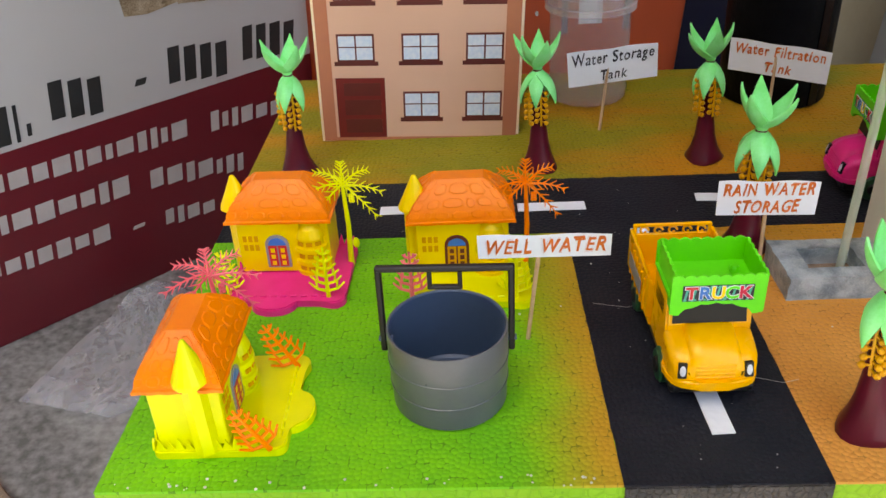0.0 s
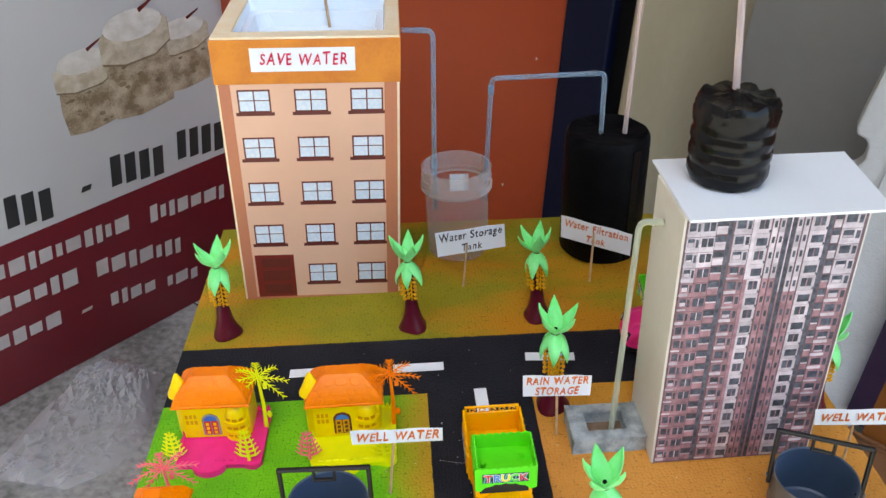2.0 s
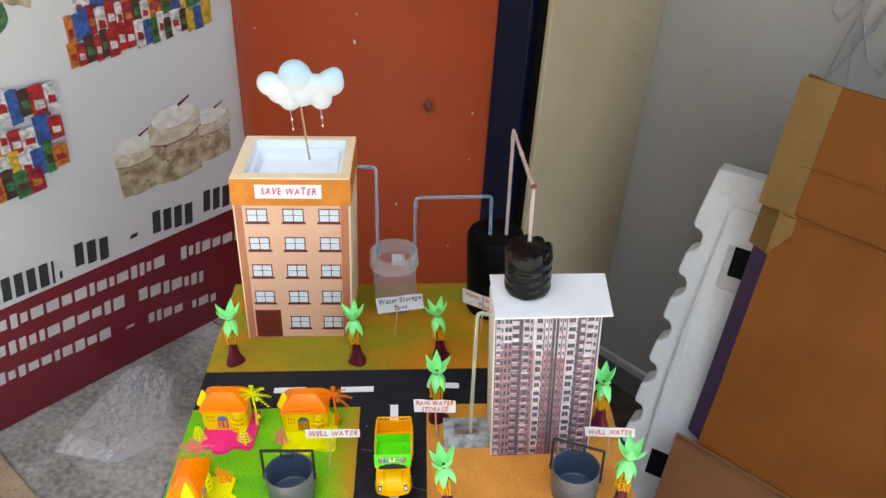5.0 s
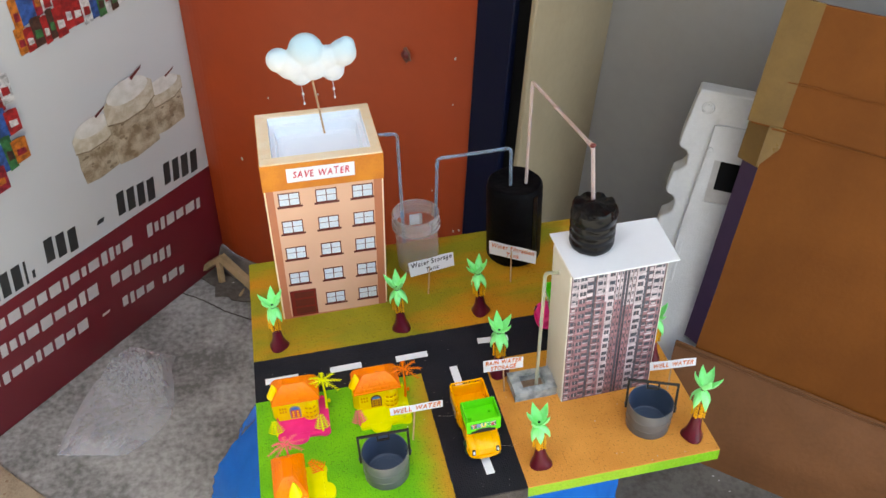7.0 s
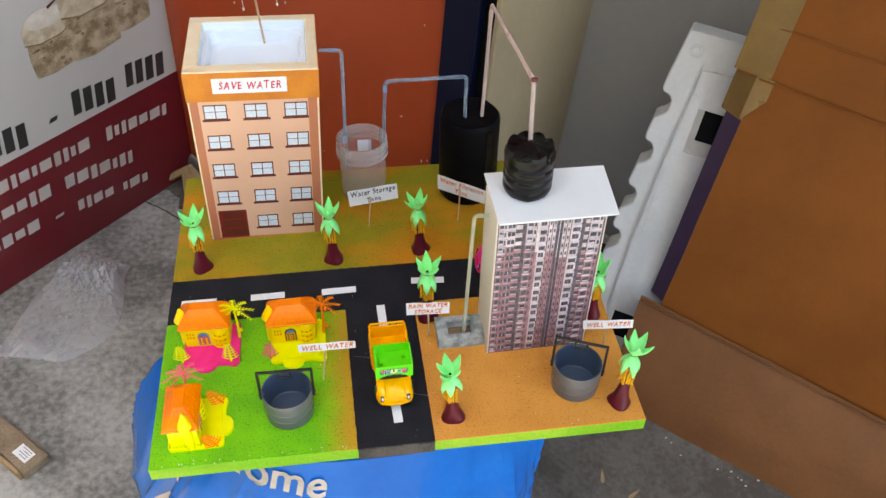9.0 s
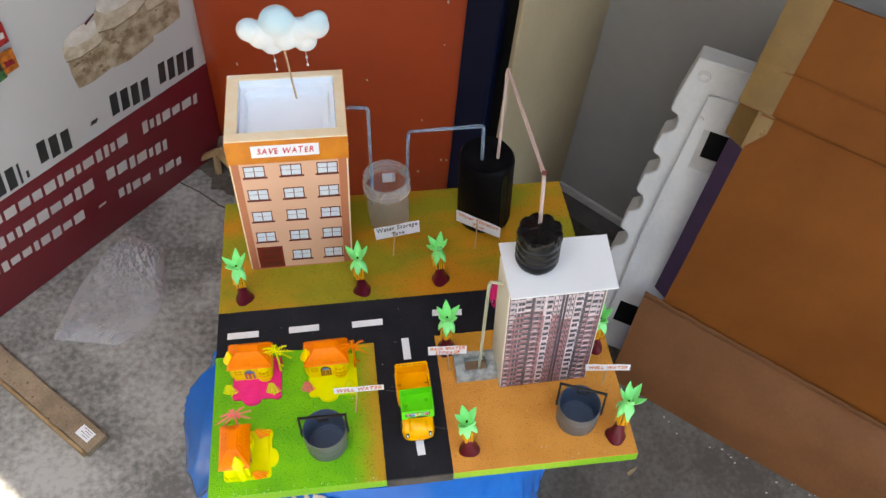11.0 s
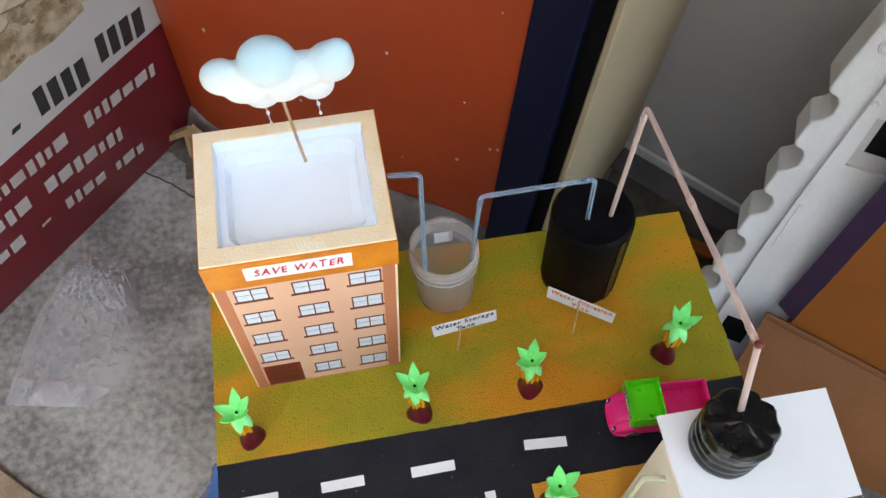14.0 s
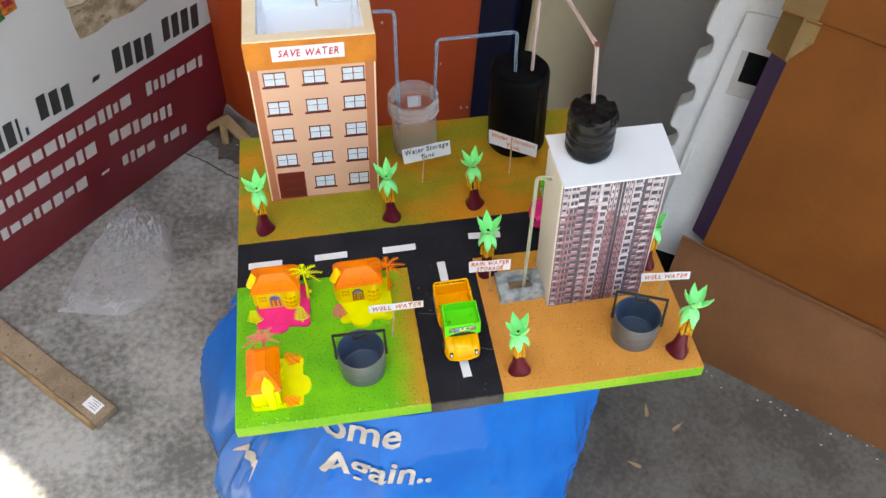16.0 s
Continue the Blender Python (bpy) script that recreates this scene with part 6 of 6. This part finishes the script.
part("bottom_flap", low, M_CARTONFLAP, carton, "bent paler bottom flap on the floor", smooth=True)
for off, r_ in ((0.0, 0.0028), (0.035, 0.0012)):
    part("fold_crease", tube([INTO @ (flap_at(k / 80, off) + Vector((-0.001, -0.0014, 0.001)) + Vector((0, 0, 0.002)) * noise.noise(Vector((k * 0.4, 1, off)))) for k in range(81)], r_, 7), M_CARTONFLAP, carton, "crumpled folded edge", smooth=True)

FOAMM = pose(0.578, 0.466, 0, -15, 0, -30)   # leans back against the wall behind the carton
packing = thing("packing_foam", "white moulded packing foam slab with notched edge", "packing foam", FOAMM)
prof = [(0.135, 0.016), (0.135, 0.617), (0.029, 0.617), (0.019, 0.545)]
for k in range(6):
    x, z = 0.0175 - 0.0019 * k, 0.520 - 0.0805 * k
    prof += [(x, z + 0.006), (x + 0.002, z - 0.001), (x + 0.013, z - 0.004), (x + 0.018, z - 0.012), (x + 0.018, z - 0.028), (x + 0.012, z - 0.036), (x + 0.001, z - 0.044)]
prof += [(0.006, 0.016)]
slabf = bmesh.new()
prism(prof, -0.050, 0.0, slabf, m=UP)
pf = part("foam_slab", slabf, M_THERMO, packing, "notched foam slab")
bv = pf.modifiers.new("round", "BEVEL")
bv.width, bv.segments, bv.limit_method = 0.003, 2, "ANGLE"
# the raised pad, in pieces round its square pocket
pad = bmesh.new()
for o in ([(0.077, 0.016), (0.135, 0.016), (0.135, 0.440), (0.077, 0.440)], [(0.077, 0.512), (0.135, 0.512), (0.135, 0.570), (0.077, 0.568)], [(0.050, 0.016), (0.077, 0.016), (0.077, 0.568), (0.064, 0.566), (0.054, 0.384), (0.050, 0.268)]):
    prism(o, 0.0, 0.007, pad, m=UP)
part("raised_pad", pad, M_THERMO, packing, "raised foam pad")
# Black panels stand for the shade inside the two pockets
part("pocket", slab(0.087, 0.135, -0.0016, -0.0002, 0.462, 0.512), M_VOID, packing, "square pocket with its shade painted black")
part("pocket", slab(0.062, 0.100, -0.0078, -0.0066, 0.082, 0.131, bev=0.0004), M_VOID, packing, "square pocket with its shade painted black")
pl = bmesh.new()
prism([(0.0772, 0.5118), (0.087, 0.5118), (0.087, 0.462), (0.134, 0.462), (0.134, 0.4402), (0.0772, 0.4402)], 0.0002, 0.0030, pl, m=UP)
part("pocket_lip", pl, M_SKIRT, packing, "bevelled grey pocket lip")
part("moulded_slot", slab(0.0585, 0.0635, -0.0085, -0.0066, 0.286, 0.364, bev=0.0008), M_THERMO, packing, "narrow moulded bar")
for x_, z_, r_ in ((0.047, 0.590, 1.0), (0.066, 0.527, 0.45)):
    part("moulded_stud", lathe([(0, 0.003), (0.006 * r_, 0.003), (0.007 * r_, 0.002), (0.009 * r_, 0.002), (0.010 * r_, 0)], 18), M_THERMO, packing, "round moulded stud", smooth=True, m=pose(x_, 0 if x_ < 0.05 else -0.007, z_, 90, 0, 0))

# ---------------------------------------------------------------- floor clutter
plank = thing("wooden_plank", "dusty wooden plank with a paper tag on the floor", "plank", pose(-0.293, 0.304, 0, 0, 0, 137))
pk = slab(0.0, 0.62, -0.024, 0.018, 0.0, 0.018, bev=0.0015)
bmesh.ops.subdivide_edges(pk, edges=[e for e in pk.edges if e.calc_length() > 0.3], cuts=40)
for v in pk.verts:
    v.co += Vector((0, 0.002, 0.0012)) * noise.noise(v.co * 22)
part("board", pk, M_PLANK, plank, "dusty grey-brown board")
part("edge_strip", slab(0.006, 0.62, 0.0185, 0.024, 0.0, 0.021, bev=0.001), M_PLANKSIDE, plank, "raw lighter wood edge")
part("paper_tag", slab(0.014, 0.044, -0.014, 0.006, 0.0192, 0.0197), M_PAPER, plank, "small white paper tag")
tb = bmesh.new()
for k in range(4):
    box(tb, 0.018, 0.038 - 0.005 * (k % 2), -0.0115 + 0.004 * k, -0.0102 + 0.004 * k, 0.0197, 0.0199)
part("tag_print", tb, M_GREYFRAME, plank, "unreadable grey print")["kind"] = "stuff"
chunk = bmesh.new()
rnd = random.Random(12)
for k in range(60):
    ball(chunk, (rnd.uniform(0.05, 0.6), rnd.uniform(-0.022, 0.016), 0.0185), rnd.uniform(0.0006, 0.003), 5, 4, (1, 1, 0.4))
part("dirt_crumb", chunk, M_DIRT, plank, "dirt and chips")["kind"] = "stuff"

# a clear bag lying flat, gathered at its mouth, with a folded hem
film = thing("plastic_film", "crumpled clear plastic bag lying on the floor", "plastic bag", pose(-0.340, 0.515, 0, 0, 0, -26))
nx, ny = 34, 54


def film_at(s, q):
    """s runs across the bag from -0.5 to 0.5, q from the hem to the gathered mouth."""
    wdt = 0.112 + 0.055 * math.sin(math.pi * min(q * 1.15, 1.0)) - 0.02 * q ** 6
    x, y = s * wdt + 0.010 * math.sin(q * 5), q * 0.245 + 0.03 * s * (1 - q)
    ridge = (1 - abs(noise.noise(Vector((s * 5 + q * 4, q * 7, 8))))) ** 8
    crush = (1 - abs(noise.noise(Vector((s * 13 + q * 5, q * 15 - s * 6, 3))))) ** 5
    h = 0.004 + 0.007 * ridge + (0.003 + 0.010 * q ** 2) * crush + 0.014 * math.exp(-((q - 0.78) / 0.17) ** 2) + 0.004 * noise.noise(Vector((s * 3, q * 4, 1)))
    edge = min(1, (0.5 - abs(s)) * 9, q * 12 + 0.15, (1 - q) * 9)
    return Vector((x, y, 0.0035 + max(0.0, h) * max(edge, 0)))


def film_part(name, q0, q1, n, label, lift=0.0):
    b = bmesh.new()
    g_ = [[b.verts.new(film_at(i / nx - 0.5, q0 + (q1 - q0) * j / n) + Vector((0, 0, lift))) for j in range(n + 1)] for i in range(nx + 1)]
    for i in range(nx):
        for j in range(n):
            q4 = (g_[i][j], g_[i + 1][j], g_[i + 1][j + 1], g_[i][j + 1])
            for tri_ in ((q4[:3], (q4[0], q4[2], q4[3])) if (i + j) % 2 else ((q4[0], q4[1], q4[3]), q4[1:])):
                b.faces.new(tri_)
    part(name, b, M_FILM, film, label, smooth=True)


film_part("film_sheet", 0.0, 1.0, ny, "thin clear creased film")
film_part("folded_hem", 0.0, 0.16, 10, "doubled hem", 0.0022)
film_part("gathered_mouth", 0.66, 0.97, 18, "gathered doubled mouth", 0.003)

brace = thing("wooden_brace", "splintered wooden brace under the banner corner", "wood scrap", pose(-0.115, 0.925, 0, 0, 0, -32))
for pts, r in (([(-0.05, -0.002, 0.006), (0.005, 0.012, 0.052)], 0.008), ([(0.0, 0.01, 0.05), (0.012, -0.008, 0.004)], 0.0075), ([(0.004, 0.012, 0.056), (0.085, -0.002, 0.008)], 0.011)):
    part("brace_arm", tube(pts, r, 5), M_PLANKSIDE, brace, "rough brown wood arm")
# Wide dark brown patch with a ragged outline, round the carton
brown_area = bmesh.new()
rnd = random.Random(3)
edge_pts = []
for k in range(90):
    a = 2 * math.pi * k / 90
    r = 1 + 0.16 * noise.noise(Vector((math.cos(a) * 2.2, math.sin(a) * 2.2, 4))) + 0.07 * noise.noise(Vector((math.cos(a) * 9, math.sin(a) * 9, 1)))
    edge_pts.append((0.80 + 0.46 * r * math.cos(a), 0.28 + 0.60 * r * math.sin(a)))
prism(edge_pts, 0.0, 0.0042, brown_area)
solo("dirt_patch", brown_area, M_BROWNGROUND, "dark brown patch on the concrete round the carton", "dirt", kind="stuff")
# A second, darker brown layer over the patch in the wall corner
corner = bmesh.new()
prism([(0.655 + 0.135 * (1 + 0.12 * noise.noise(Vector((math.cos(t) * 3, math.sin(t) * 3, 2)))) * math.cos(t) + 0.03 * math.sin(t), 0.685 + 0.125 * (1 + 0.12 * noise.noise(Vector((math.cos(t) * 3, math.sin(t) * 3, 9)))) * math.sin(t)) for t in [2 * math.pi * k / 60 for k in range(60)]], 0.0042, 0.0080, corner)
solo("dirt_patch", corner, M_DARKGROUND, "darker brown patch in the wall corner", "dirt", kind="stuff")
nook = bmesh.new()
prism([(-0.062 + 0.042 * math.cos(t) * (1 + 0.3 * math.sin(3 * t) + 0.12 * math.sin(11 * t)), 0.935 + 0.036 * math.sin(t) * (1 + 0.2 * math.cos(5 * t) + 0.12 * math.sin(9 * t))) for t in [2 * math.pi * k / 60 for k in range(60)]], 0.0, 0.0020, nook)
solo("dirt_patch", nook, M_DARKGROUND, "dark dirt gathered round the wooden brace", "dirt", kind="stuff")
foot = bmesh.new()
edge_pts = [(x, swept(x) - 0.02) for x in WALL_X] + [(x, swept(x) - 0.075 - 0.05 * (noise.noise(Vector((x * 9, 3, 1))) + 0.4 * noise.noise(Vector((x * 40, 1, 6))))) for x in WALL_X[::-1]]
prism(edge_pts, 0.0, 0.0034, foot)
solo("dirt_patch", foot, M_BROWNGROUND, "brown grit swept against the red wall", "dirt", BACK, kind="stuff")
crack_line = [(-0.207, 0.905), (-0.148, 0.864), (-0.106, 0.826), (-0.054, 0.792), (-0.028, 0.776)]
crack = []
for (x0, y0), (x1, y1) in zip(crack_line, crack_line[1:]):
    crack += [(x0 + (x1 - x0) * k / 8 + 0.002 * noise.noise(Vector((x0 * 50 + k, y0 * 50, 0))), y0 + (y1 - y0) * k / 8 + 0.002 * noise.noise(Vector((x0 * 50, y0 * 50 + k, 4))), 0.0024) for k in range(8)]
solo("floor_crack", tube(crack, 0.0011, 5), M_DARKGROUND, "dark earth-filled crack in the concrete", "crack", kind="stuff")
solo("trim_plinth", slab(0.6225, 1.4, 0.245, 0.2915, 0.0, 0.012, bev=0.002), M_LEDGE, "dusty grey plinth below the skirting", "plinth", BACK, kind="structure")
scrap = bmesh.new()
box(scrap, -0.025, 0.025, -0.011, 0.011, 0, 0.014, bev=0.0015)
for v in scrap.verts:
    v.co.x += 0.15 * v.co.y * (1 if v.co.x > 0 else -0.6)
solo("wood_scrap", scrap, M_CARTON, "small brown wood offcut in the dirt", "wood scrap", pose(0.688, 0.612, 0.0080, 0, 0, -35))
litter = bmesh.new()
rnd = random.Random(77)
for k in range(150):
    if k < 70:
        s = rnd.random()
        x, y = 0.70 + 0.27 * s + rnd.gauss(0, 0.012), 0.285 - 0.205 * s + rnd.gauss(0, 0.014)
    elif k < 95:
        x, y = rnd.uniform(-0.09, 0.03), rnd.uniform(0.80, 0.96)
    elif k < 116:
        x, y = rnd.uniform(0.58, 0.72), rnd.uniform(0.60, 0.74)
    else:
        x, y = rnd.uniform(-0.6, 1.0), rnd.uniform(-0.1, 0.85)
    r = rnd.uniform(0.0008, 0.003)
    ball(litter, (x, y, r * 0.5 + 0.002), r, 5, 4, (1.2, 0.8, 0.5))
solo("floor_grit", litter, M_SKIRT, "pale grit and crumbs on the floor", "grit", kind="stuff")
for x, y, a in ((0.62, 0.175, 30), (0.585, 0.205, 80), (0.55, 0.12, 150), (-0.075, 0.862, 60)):
    lf = leaf_mesh(0.024, 0.0045, 0.25, 0.2)
    solo("dry_leaf", lf, M_PLANKSIDE, "small dry yellowish leaf on the floor", "leaf", pose(x, y, 0.004, 0, 0, a), "dry leaves", smooth=True)
rag = bmesh.new()
prism(blot(0.018, 4, 9), 0.0, 0.02, rag)
solo("black_scrap", rag, M_BLACK, "small black plastic scrap behind the carton flap", "scrap", pose(0.672, 0.470, 0, 0, 0, 20))
